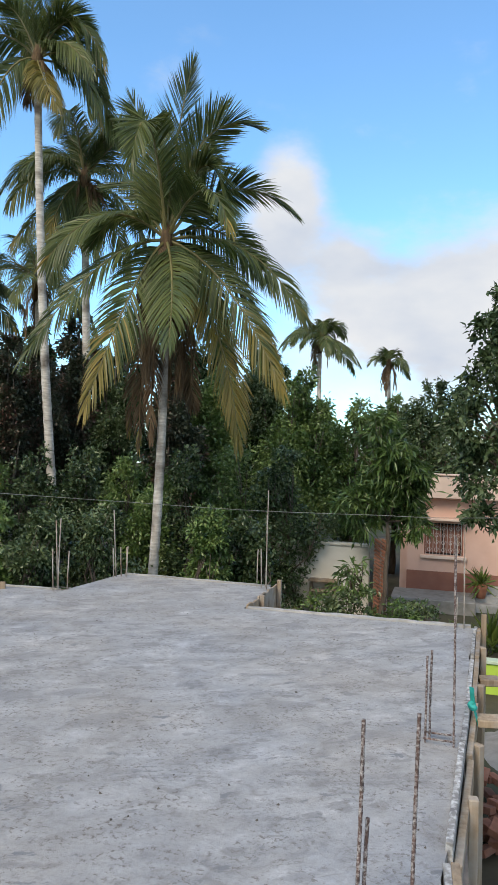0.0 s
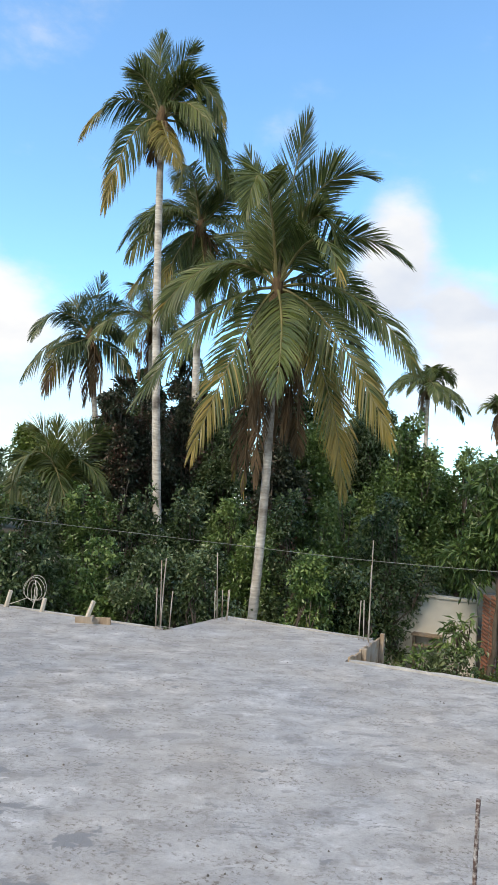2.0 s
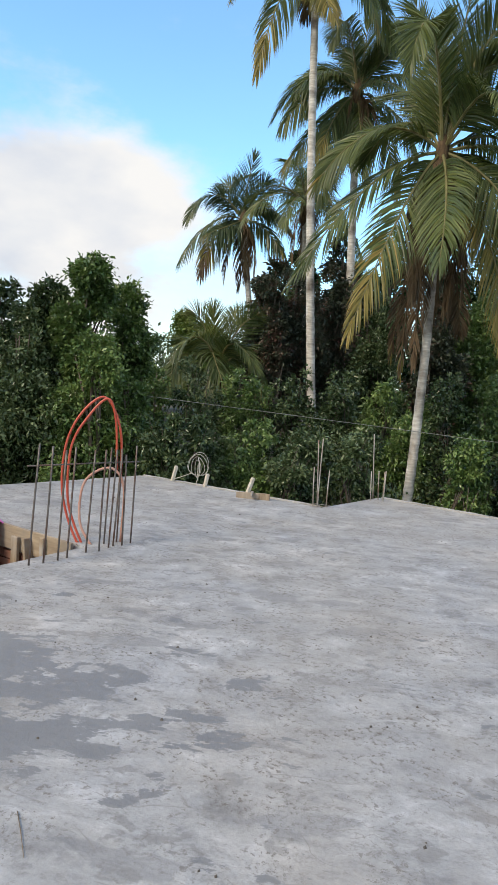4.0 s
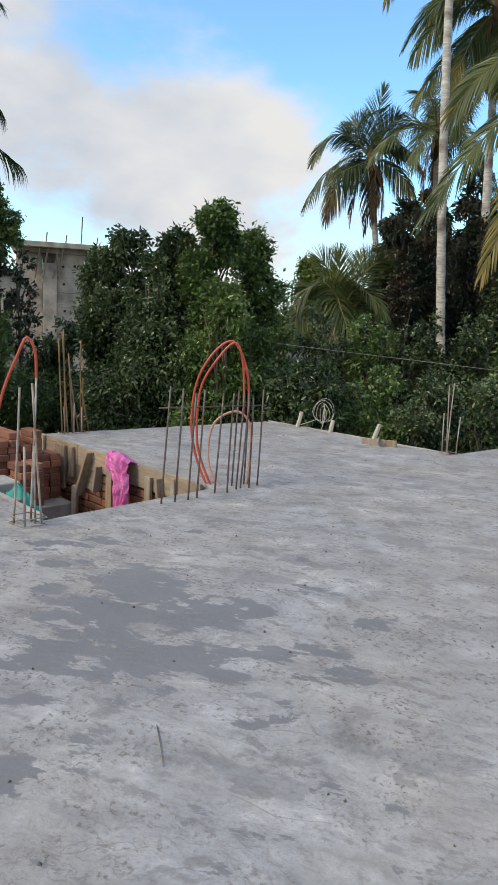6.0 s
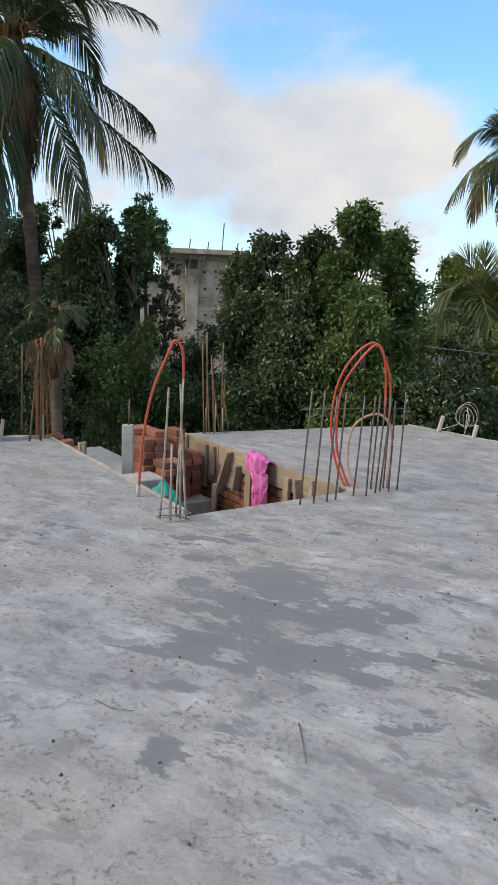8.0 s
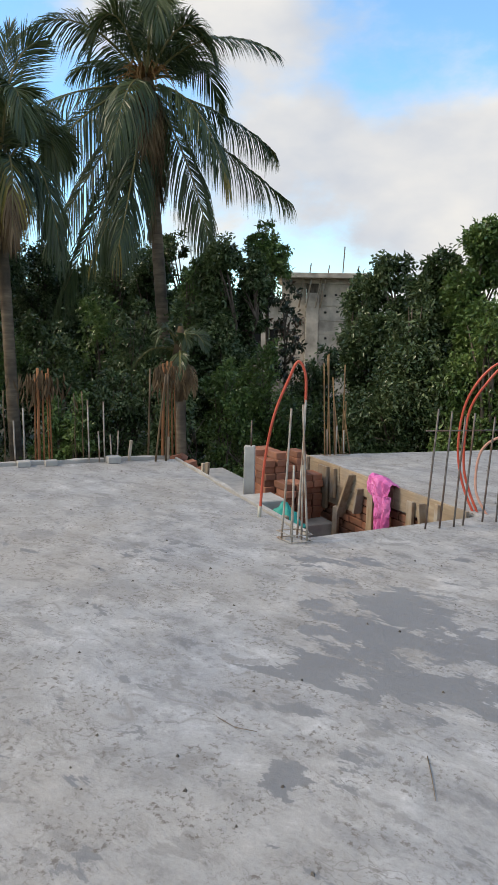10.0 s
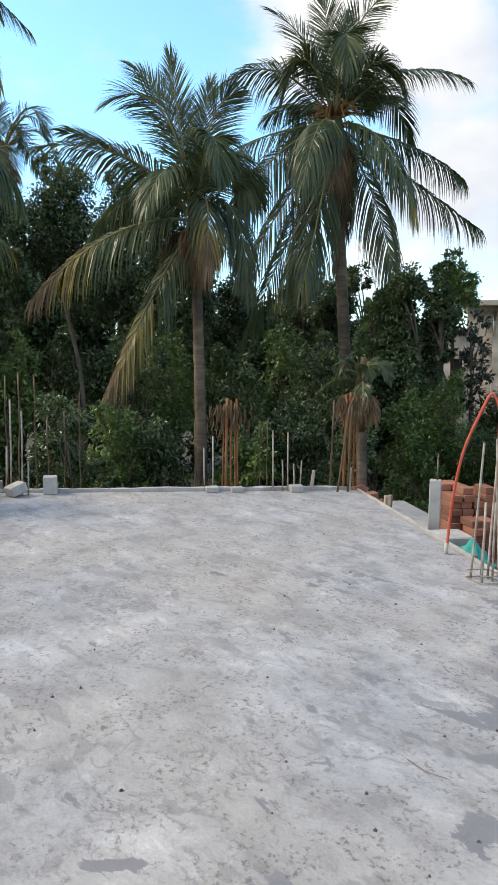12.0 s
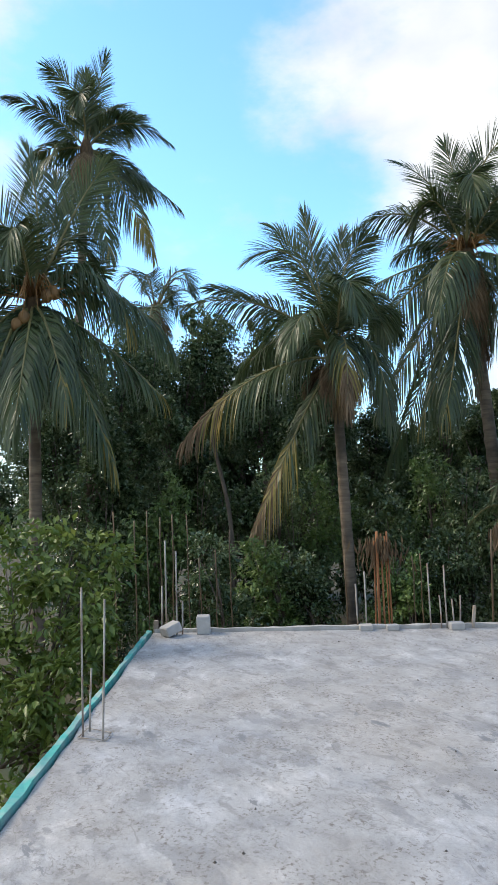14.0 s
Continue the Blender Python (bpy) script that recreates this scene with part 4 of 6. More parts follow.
FRUIT = (
    (48.6, 13.5, 9.3, 2.6, 9000, 0.16, LEAF_MID, "slender fruit tree with fresh green leaves", -1.0, 9),
    (45.6, 14.5, 7.6, 2.6, 7500, 0.16, LEAF_MID, "bushy fruit tree with glossy green leaves", -1.4, 8),
    (51.4, 14.0, 7.0, 2.4, 6500, 0.17, LEAF_DARK, "dark green broad-leaved fruit tree", -1.2, 8),
    (55.8, 14.5, 6.7, 3.0, 8500, 0.17, LEAF_DARK, "dense dark green broad-leaved tree", -1.2, 8),
    (53.5, 13.2, 3.4, 4.4, 7000, 0.16, LEAF_DARK, "low dense dark green tree", -1.8, 8),
    (47.2, 12.6, 3.6, 3.6, 7000, 0.15, LEAF_MID, "low bushy green fruit tree", -1.8, 8),
    (57.3, 15.5, 4.2, 1.5, 3600, 0.16, LEAF_DARK, "dark bush beside the unfinished building", -1.8, 6),
    (68.2, 16.0, 7.7, 2.1, 6500, 0.16, LEAF_DARK, "tall slender dark green tree", -1.0, 8),
    (66.3, 16.8, 6.4, 1.3, 2600, 0.16, LEAF_DARK, "dark green tree with a dense crown", 0.4, 7),
    (69.6, 16.5, 6.4, 2.3, 6000, 0.16, LEAF_MID, "slender bushy green tree", -1.4, 8),
    (64.6, 17.5, 7.4, 1.7, 1500, 0.17, LEAF_MID, "slim tree with an open crown", 2.3, 7),
    (63.2, 17.0, 4.2, 1.4, 420, 0.19, LEAF_RED, "thin tree with sparse large reddish leaves", 0.0, 4),
    (64.8, 15.0, -1.2, 3.6, 6500, 0.13, LEAF_MID, "dark green feathery bush", -2.0, 8),
    (60.5, 17.5, -1.6, 3.2, 5000, 0.15, LEAF_DARK, "low dark green thicket bush", -2.0, 7),
)
# behind the tall palms and the house
FRUIT += (
    (35.0, 20, 9.2, 2.2, 6500, 0.18, LEAF_RED, "dark tree with some rusty leaves", -1.5, 8),
    (32.6, 21, 9.6, 2.4, 6500, 0.18, LEAF_RED, "dark tree with purplish leaves", -1.0, 8),
    (29.5, 22, 10.4, 2.6, 6500, 0.19, LEAF_RED, "dark shaded tree behind palms", -1.5, 8),
    (26.0, 22, 10.0, 2.6, 6500, 0.19, LEAF_DARK, "dark shaded tree behind palms", -1.5, 8),
    (22.4, 21, 10.4, 2.6, 6500, 0.19, LEAF_RED, "dark shaded tree behind palms", -1.5, 8),
    (14.2, 26, 9.6, 2.4, 5600, 0.2, LEAF_DARK, "open-crowned tree with thin twigs", 1.0, 6),
    (18.5, 23, 9.4, 3.2, 7000, 0.2, LEAF_MID, "broad tree with a green crown", -1.5, 8),
    (11.2, 22, 7.2, 3.4, 9000, 0.2, LEAF_MID, "broad tree with a fresh green crown", -1.5, 9),
    (7.2, 23, 5.6, 2.6, 6000, 0.2, LEAF_MID, "low broad green tree", -1.5, 8),
    (4.0, 25, 6.0, 2.6, 6000, 0.22, LEAF_MID, "broad green tree behind the house", -1.0, 8),
    (0.4, 24, 7.4, 2.8, 6000, 0.22, LEAF_DARK, "dark green tree behind the house", -1.0, 8),
    (40.8, 32, 4.3, 2.3, 7000, 0.26, LEAF_LIGHT, "rounded far tree with a yellow-green crown", 0.2, 7),
    (38.3, 30, 3.6, 2.0, 4000, 0.26, LEAF_MID, "far green tree behind a young palm", -1.0, 6),
)
# behind the western palms
FRUIT += (
    (86.5, 19, 13.6, 3.2, 6500, 0.17, LEAF_DARK, "large dark open tree behind palms", 1.0, 8),
    (90.6, 20, 15.2, 3.4, 7000, 0.17, LEAF_DARK, "large dark open tree behind palms", 1.5, 8),
    (95.4, 20, 15.6, 3.2, 7000, 0.17, LEAF_DARK, "large dark open tree behind palms", 2.0, 8),
    (100.8, 20, 15.0, 3.6, 7500, 0.17, LEAF_DARK, "large dark tree behind palms", 0.5, 8),
    (106.5, 18, 15.0, 3.8, 7500, 0.17, LEAF_DARK, "large dark tree behind palms", 0.0, 8),
    (98.2, 16.5, 9.0, 2.8, 6500, 0.17, LEAF_DARK, "dark broad tree behind palms", -0.5, 8),
    (103.6, 15.5, 9.0, 3.0, 6500, 0.17, LEAF_DARK, "dark broad tree behind palms", -0.8, 8),
    (81.5, 20, 7.0, 3.2, 6000, 0.17, LEAF_DARK, "dark tree behind palms", -1.0, 8),
    (76.5, 20, 9.2, 3.2, 6500, 0.17, LEAF_DARK, "dark tree behind palms", -1.0, 8),
    (72.8, 19, 8.2, 2.6, 6000, 0.17, LEAF_DARK, "dark tree behind palms", -1.0, 8),
)
for i, (yaw, dist, el, half, n, leaf, mat, label, bottom, lumps) in enumerate(FRUIT):
    tree_at(yaw, dist, rise(dist, el), half, int(n * 2.9), leaf * 0.66, mat, label, 200 + i, bottom=bottom, lumps=lumps, trunk=0.05 if 62 < yaw < 66 else 0.1)
# deep shade of the wood behind: yaw, distance, height of the top, half width
for i, (yaw, dist, el, half, mat) in enumerate(((11.5, 29, 8.2, 2.8, LEAF_MID), (14.8, 30, 11.0, 2.6, LEAF_DARK), (18.4, 28, 10.8, 2.8, LEAF_DARK), (22.0, 28, 10.6, 2.8, LEAF_DARK), (25.6, 27, 12.6, 2.8, LEAF_DARK), (29.2, 27, 12.4, 2.8, LEAF_RED), (32.6, 26, 11.0, 2.4, LEAF_DARK), (35.0, 24, 10.0, 2.0, LEAF_RED),
                                                  (70.0, 25, 5.4, 2.6, LEAF_DARK), (73.4, 25, 6.8, 2.8, LEAF_DARK), (77.0, 25, 6.6, 2.8, LEAF_DARK), (80.8, 25, 6.4, 2.8, LEAF_DARK), (84.4, 25, 7.0, 2.8, LEAF_DARK), (88.0, 26, 9.4, 2.8, LEAF_DARK), (91.6, 26, 11.6, 2.8, LEAF_DARK), (95.4, 26, 12.6, 2.8, LEAF_DARK), (99.4, 26, 13.4, 3.0, LEAF_DARK), (104.0, 25, 13.4, 3.2, LEAF_DARK))):
    tree_at(yaw, dist, rise(dist, el), half, 9000, 0.24, mat, "dark crowded tree deep in the wood", 300 + i, bottom=-1.5, lumps=10, group="wood behind the palms")
# mango with long hanging leaves, in front of the neighbour's house
tree_at(4.2, 16.5, rise(16.5, 4.2), 3.2, 5200, 0.27, LEAF_MID, "mango tree with long drooping leaves", 42, bottom=-0.25, lumps=9, width=0.22, droop=0.8, trunk=0.055)
tree_at(6.6, 14.6, -0.45, 1.5, 260, 0.24, LEAF_MID, "drooping mango branch with sparse leaves", 49, bottom=-1.3, lumps=4, width=0.22, droop=0.8, trunk=0.04)
leafy_tree("tree", (2.9, 13.4, GROUND), [(0.75, 13.2, 1.5, 0.65, 0.6, 0.55), (0.55, 13.2, 2.3, 0.55, 0.6, 0.5), (0.85, 13.3, 3.1, 0.6, 0.6, 0.5), (0.95, 13.2, 3.9, 0.45, 0.5, 0.45), (1.2, 13.3, 4.5, 0.4, 0.5, 0.4), (1.5, 13.3, 2.6, 0.8, 0.7, 0.8),
            (1.6, 13.3, 3.7, 0.7, 0.7, 0.7), (0.8, 13.1, 0.65, 0.5, 0.4, 0.25), (1.5, 13.2, 1.2, 0.7, 0.6, 0.6), (2.2, 13.4, 2.2, 0.9, 0.8, 0.8), (1.9, 13.4, 4.9, 0.8, 0.7, 0.7), (2.0, 13.4, 3.2, 0.9, 0.8, 0.8)], 17000, 0.14, LEAF_DARK, "dark leafy tree overhanging the yard", 43, trunk=0.14)
# guava sapling beside the roof
leafy_tree("tree", (-7.7, -2.75, GROUND), [(-7.6, -2.95, 0.8, 0.65, 0.65, 0.4), (-7.7, -2.25, 0.85, 0.6, 0.55, 0.35), (-7.3, -2.05, 0.35, 0.5, 0.4, 0.4), (-6.9, -2.2, -0.3, 0.5, 0.4, 0.4), (-7.5, -2.6, 0.3, 0.6, 0.6, 0.4), (-7.4, -2.2, -0.25, 0.5, 0.4, 0.45), (-7.1, -2.6, -0.45, 0.55, 0.5, 0.4),
            (-6.6, -2.3, -0.75, 0.5, 0.35, 0.35), (-7.3, -3.1, -0.1, 0.6, 0.6, 0.5), (-6.2, -2.35, -1.15, 0.45, 0.3, 0.3), (-7.9, -2.0, -0.3, 0.3, 0.3, 0.5)], 6000, 0.12, LEAF_LIGHT, "guava sapling with light green leaves beside the roof", 45, trunk=0.04, stems=3, width=0.45)

# thicket all round, lower growth in front of the trees
THICKET = ((12, 17, 2.6, 3), (16.5, 17, 2.2, 3), (20.5, 16.5, 1.6, 3), (24.5, 17, 1.2, 3), (28.5, 17, 1.6, 3), (32, 17, 1.0, 3), (36, 17, 0.9, 3), (39.5, 17, 1.4, 3),
         (43, 16, 1.0, 2.6), (71.5, 16, 3.0, 3), (74.5, 15.5, 2.8, 3), (78, 16.5, 3.6, 3.2), (82, 15.5, 2.0, 3), (86, 16, 3.2, 3.2), (90, 15.5, 3.6, 3.4), (94.5, 15.5, 3.4, 3.6))
THICKET += ((99, 15, 3.0, 3.6), (104, 15, 4, 4), (22.5, 16.4, -1.2, 2.6), (26.4, 12.8, -3.2, 1.9), (31, 12.4, -3.4, 2.6), (35, 12.6, -3.0, 2.8), (39, 12.2, -3.2, 2.8), (18.0, 13.6, -3.4, 2.0),
         (14.6, 14.2, -4.6, 1.8), (77, 13, -3.4, 3), (80.5, 12.5, -5.0, 2.2), (88, 12.5, -5, 2.2), (90.5, 12.5, -3.4, 2.8), (95, 11.8, -2.6, 2.8), (71.5, 12.6, -3.0, 2.4), (67.5, 13.4, -2.4, 2.4),
         (43, 12.0, -3.4, 2.6))
for i, (yaw, dist, el, half) in enumerate(THICKET):
    tree_at(yaw, dist, rise(dist, el), half, 6500, 0.115 if dist > 14 else 0.095, (LEAF_DARK, LEAF_MID, LEAF_DARK, LEAF_MID, LEAF_DARK)[i % 5], "dense green undergrowth shrub", 60 + i, lumps=8, bottom=GROUND + 0.2, name="shrub", category="shrub", group="undergrowth round the house", stems=3, trunk=0.04)
# garden shrubs before the boundary wall
for i, (x, y, top, r) in enumerate(((-3.7, 13.9, -0.55, 0.5), (-3.0, 13.6, -0.95, 0.5), (-2.3, 13.9, -1.0, 0.45), (-1.6, 14.2, -0.85, 0.55), (-0.9, 14.6, -1.1, 0.5), (-0.3, 15.0, -1.2, 0.45), (-4.2, 14.2, -0.6, 0.4))):
    leafy_tree("shrub", (x, y, GROUND), [(x, y, top - 0.45, r, r, 0.4), (x + 0.2, y + 0.1, top - 0.75, r, r, 0.4), (x - 0.2, y, top - 0.6, r * 0.8, r, 0.4)], 1100, 0.11, LEAF_MID if i % 2 == 0 else LEAF_DARK, "low green garden shrub by the boundary wall", 150 + i, trunk=0.025, category="shrub", group="garden shrubs", stems=3)
# far wood that closes the horizon
for i in range(18):
    yaw = -18 + i * 7.6
    tree_at(yaw, 48 + 5 * (i % 3), rise(48, 3.0 + 0.9 * (i % 2)), 5.4, 3600, 0.5, LEAF_DARK, "far dark wood edge tree", 120 + i, lumps=8, bottom=GROUND, group="far wood")

# crumbs, twigs and pebbles left on the slab
r_ = np.random.default_rng(9)
vs, fs = [], []
for i in range(220):
    x, y = r_.uniform(-7.6, 0.1), r_.uniform(-1.2, 7.2)
    if -7.8 < x < -4.3 and 2.2 < y < 4.4:
        continue
    q = r_.uniform(0.004, 0.011)
    k = len(vs)
    vs += [(x + q * math.cos(a) * r_.uniform(0.6, 1.3), y + q * math.sin(a) * r_.uniform(0.6, 1.3), 0.0) for a in (0.0, 1.6, 3.1, 4.7)] + [(x + r_.uniform(-0.003, 0.003), y, q * 1.1)]
    fs += [(k, k + 1, k + 4), (k + 1, k + 2, k + 4), (k + 2, k + 3, k + 4), (k + 3, k, k + 4)]
crumbs = new("mortar_crumbs", mesh_of("mortar_crumbs", vs, fs, rough_stuff("dark_crumb", (0.05, 0.045, 0.04), (0.16, 0.14, 0.12), 9)))
tagged(crumbs, "scattered dark crumbs of mortar and soil on the slab", "debris", kind="stuff")
for pts in ([(-1.93, 1.55, 0.004), (-1.83, 1.49, 0.005), (-1.72, 1.42, 0.004)], [(-2.45, 0.95, 0.005), (-2.35, 0.98, 0.012), (-2.3, 1.05, 0.006)]):
    tw = thing("twig", pts[0], "thin dry twig lying on the slab", "twig", "twigs")
    tube("stem", pts, [0.002, 0.0017, 0.001], PALM_BARK_BROWN_SHADED, tw, 5)

# ---- materials of the building site ----
STEEL = rough_stuff("rebar_steel", (0.10, 0.085, 0.075), (0.24, 0.215, 0.195), 20, 0.6, 0.2, 0.002, 0.5, c2=(0.16, 0.07, 0.035), scale2=6)
YELLOW_RUST = rough_stuff("rebar_yellow_rust", (0.16, 0.085, 0.035), (0.36, 0.23, 0.10), 12, 0.8, 0.3, 0.002, c2=(0.12, 0.07, 0.045), scale2=6)
STEEL_FLECK = rough_stuff("rebar_flecked_with_cement", (0.055, 0.038, 0.034), (0.15, 0.09, 0.075), 22, 0.7, 0.3, 0.002, c2=(0.50, 0.47, 0.45), scale2=80)
STEEL_PALE = rough_stuff("rebar_cement_coated", (0.26, 0.24, 0.21), (0.46, 0.43, 0.38), 14, 0.8, 0.2, 0.002, c2=(0.22, 0.13, 0.08), scale2=5)
PLANK = rough_stuff("rough_sawn_plank", (0.23, 0.165, 0.105), (0.41, 0.315, 0.215), 5, 0.85, 0.35, 0.006, c2=(0.40, 0.37, 0.33), scale2=3.5, stretch=(6, 6, 0.6), per_object=0.25)
PLANK_H = rough_stuff("rough_sawn_board", (0.27, 0.20, 0.135), (0.46, 0.36, 0.25), 5, 0.85, 0.35, 0.006, c2=(0.26, 0.22, 0.18), scale2=2.5, stretch=(0.6, 6, 6), per_object=0.22)
SPLASHED = rough_stuff("cement_splashed_board", (0.17, 0.165, 0.165), (0.33, 0.31, 0.28), 7, 0.85, 0.35, 0.006, c2=(0.66, 0.66, 0.65), scale2=26, per_object=0.2)
PEG = rough_stuff("pale_sawn_peg", (0.46, 0.41, 0.33), (0.62, 0.57, 0.48), 6, 0.85, 0.3, 0.005, stretch=(5, 5, 0.6))
BAMBOO = rough_stuff("bamboo", (0.10, 0.06, 0.028), (0.20, 0.13, 0.062), 5, 0.6, 0.2, 0.004, c2=(0.11, 0.075, 0.045), scale2=3, per_object=0.3)
BRICK = rough_stuff("fired_brick", (0.20, 0.080, 0.046), (0.37, 0.155, 0.09), 9, 0.9, 0.4, 0.006, c2=(0.22, 0.12, 0.085), scale2=3, per_object=0.35)
MORTAR = rough_stuff("mortar", (0.22, 0.18, 0.15), (0.34, 0.29, 0.25), 8, 0.95, 0.4, 0.01)
BLOCK = rough_stuff("concrete_block", (0.36, 0.345, 0.325), (0.52, 0.50, 0.47), 7, 0.9, 0.4, 0.006, c2=(0.28, 0.27, 0.25), scale2=2)
PINK = rough_stuff("pink_plastic", (0.66, 0.12, 0.38), (0.80, 0.23, 0.52), 6, 0.38, 0.25, 0.01)
TEAL = rough_stuff("teal_net_cloth", (0.01, 0.26, 0.22), (0.035, 0.40, 0.34), 9, 0.6, 0.3, 0.01)
TEAL_FADED = rough_stuff("faded_teal_paint", (0.045, 0.36, 0.31), (0.12, 0.46, 0.40), 7, 0.7, 0.3, 0.006, c2=(0.42, 0.43, 0.41), scale2=4)
ORANGE = rough_stuff("orange_conduit", (0.44, 0.060, 0.030), (0.58, 0.115, 0.062), 4, 0.38, 0.05)
CABLE = rough_stuff("cable_sheath", (0.16, 0.17, 0.15), (0.26, 0.27, 0.25), 3, 0.5, 0.05)
WIRE = rough_stuff("pale_coiled_wire", (0.42, 0.40, 0.33), (0.58, 0.55, 0.47), 5, 0.6, 0.1)
DRY = rough_stuff("dry_brown_stalk", (0.22, 0.085, 0.035), (0.44, 0.20, 0.085), 7, 0.9, 0.4, 0.01, stretch=(3, 3, 0.5), per_object=0.3)
PINK_PAINT = rough_stuff("pink_house_paint", (0.66, 0.42, 0.33), (0.72, 0.49, 0.39), 1.5, 0.8, 0.15, 0.004, c2=(0.58, 0.38, 0.30), scale2=0.7)
CREAM_PAINT = rough_stuff("pale_pink_parapet_paint", (0.76, 0.58, 0.47), (0.80, 0.64, 0.54), 1.5, 0.8, 0.15, 0.004, c2=(0.62, 0.47, 0.39), scale2=0.8)
BROWN_PAINT = rough_stuff("brown_skirting_paint", (0.24, 0.10, 0.07), (0.32, 0.145, 0.10), 2, 0.8, 0.15, 0.004)
WHITEWASH = rough_stuff("whitewashed_render", (0.60, 0.57, 0.49), (0.72, 0.69, 0.61), 1.6, 0.85, 0.2, 0.005, c2=(0.42, 0.39, 0.32), scale2=0.8)
# near-black colour that stands for the shade inside windows and holes
SHADE_IN = rough_stuff("interior_shade", (0.02, 0.02, 0.02), (0.04, 0.035, 0.03), 2, 0.9, 0.0)
GRILLE = rough_stuff("white_painted_grille", (0.62, 0.60, 0.56), (0.72, 0.70, 0.66), 6, 0.5, 0.05)
WEATHERED = rough_stuff("weathered_bare_concrete", (0.45, 0.385, 0.31), (0.66, 0.58, 0.48), 1.6, 0.9, 0.3, 0.01, c2=(0.24, 0.21, 0.175), scale2=0.9)
LIME = rough_stuff("lime_green_paint", (0.42, 0.62, 0.06), (0.50, 0.70, 0.10), 2, 0.6, 0.1)
SAND = rough_stuff("grey_sand", (0.24, 0.225, 0.20), (0.36, 0.34, 0.31), 6, 0.95, 0.5, 0.02)
TERRACOTTA = rough_stuff("terracotta", (0.30, 0.11, 0.06), (0.38, 0.16, 0.09), 5, 0.8, 0.2)

# ---- the storey below the slab ----
def wall(name, x0, y0, x1, y1, z0=GROUND - 0.1, z1=-T_SLAB - 0.002, mat=None, label="brick and render wall below the roof slab"):
    return tagged(part(name, box(x0, y0, z0, x1, y1, z1), mat or MORTAR), label, "wall", kind="structure")


wall("wall_east", 0.02, -1.3, 0.25, 7.3)
wall("wall_north", -6.8, 7.0, 0.018, 7.22)
wall("wall_south", -7.8, -1.35, 0.018, -1.12)
wall("wall_west", -7.75, -1.118, -7.52, 2.2)
wall("wall_stair_south", -7.518, 2.2, -4.5, 2.42)
wall("wall_stair_north", -7.30, 4.19, -4.5, 4.40)
wall("wall_stair_east", -4.40, 2.2, -4.15, 4.40)
wall("wall_west_north", -7.30, 4.402, -7.06, 6.998)
wall("wall_porch", -3.9, 8.4, -2.1, 8.6, GROUND - 0.1, -T_SLAB - 0.002)


# ---- reinforcement ----
def bar_mesh(parent, a, b, r, mat, ribbed=False, name="bar", crook=0.0, seed=0):
    a, b = Vector(a), Vector(b)
    n = max(2, int((b - a).length / (0.012 if ribbed else 0.25)))
    rng = random.Random(seed + int(abs(a.x) * 1000))
    sway = Vector((rng.uniform(-1, 1), rng.uniform(-1, 1), 0)) * crook
    pts = [a.lerp(b, i / n) + sway * math.sin(math.pi * i / n) for i in range(n + 1)]
    return tube(name, pts, [r * (1.14 if ribbed and i % 2 else 1.0) for i in range(n + 1)], mat, parent, 6)


def cage(label, bars, r=0.007, mat=STEEL, ties=(), ribbed=False, name="rebar_group", group="starter bars", crook=0.004):
    """Starter bars that stand up out of the slab: feet, tops."""
    x = sum(b[0] for b in bars) / len(bars)
    y = sum(b[1] for b in bars) / len(bars)
    t = thing(name, (x, y, 0), label, "rebar", group)
    for i, (x0, y0, x1, y1, z1) in enumerate(bars):
        bar_mesh(t, (x0, y0, -0.05), (x1, y1, z1), r, mat, ribbed, crook=crook, seed=i)
    for pts in ties:
        tube("stirrup", pts, 0.004 if len(pts) > 3 else 0.006, mat, t, 6)
    return t


cage("rusty ribbed starter bars by the roof edge", [(-0.15, 2.62, -0.14, 2.62, 0.72), (0.035, 2.78, 0.045, 2.78, 0.71), (-0.13, 2.66, -0.12, 2.66, 0.36)], 0.0074, STEEL_FLECK, ribbed=True)
cage("cement-splashed starter bars at the roof edge", [(0.03, 4.38, 0.03, 4.38, 0.5), (0.055, 4.44, 0.055, 4.44, 0.52), (0.19, 4.36, 0.17, 4.36, 1.21)], 0.0066, STEEL_FLECK, ribbed=True, ties=[[(0.02, 4.36, 0.03), (0.2, 4.36, 0.03)], [(0.02, 4.46, 0.03), (0.2, 4.46, 0.03)]])
cage("thin starter bars at the roof corner", [(0.30, 7.40, 0.28, 7.40, 0.95), (0.22, 7.42, 0.23, 7.42, 0.3)], 0.007, STEEL_PALE)
cage("pale starter bars at the slab edge", [(-4.24, 7.42, -4.26, 7.41, 0.48), (-4.19, 7.44, -4.19, 7.45, 0.83), (-4.23, 7.50, -4.27, 7.48, 0.80), (-4.12, 7.52, -4.11, 7.52, 0.45)], 0.007, STEEL_PALE,
     ties=[[(-4.27, 7.40, 0.02), (-4.09, 7.42, 0.02), (-4.09, 7.55, 0.02), (-4.27, 7.53, 0.02), (-4.27, 7.40, 0.02)]])
cage("pale starter bars on the porch corner", [(-4.0, 8.55, -4.05, 8.52, 0.86), (-4.0, 8.48, -4.02, 8.47, 0.38), (-3.95, 8.6, -3.97, 8.59, 0.38), (-3.9, 8.62, -3.9, 8.62, 0.38), (-3.86, 8.55, -3.85, 8.55, 0.4)], 0.007, STEEL_PALE)
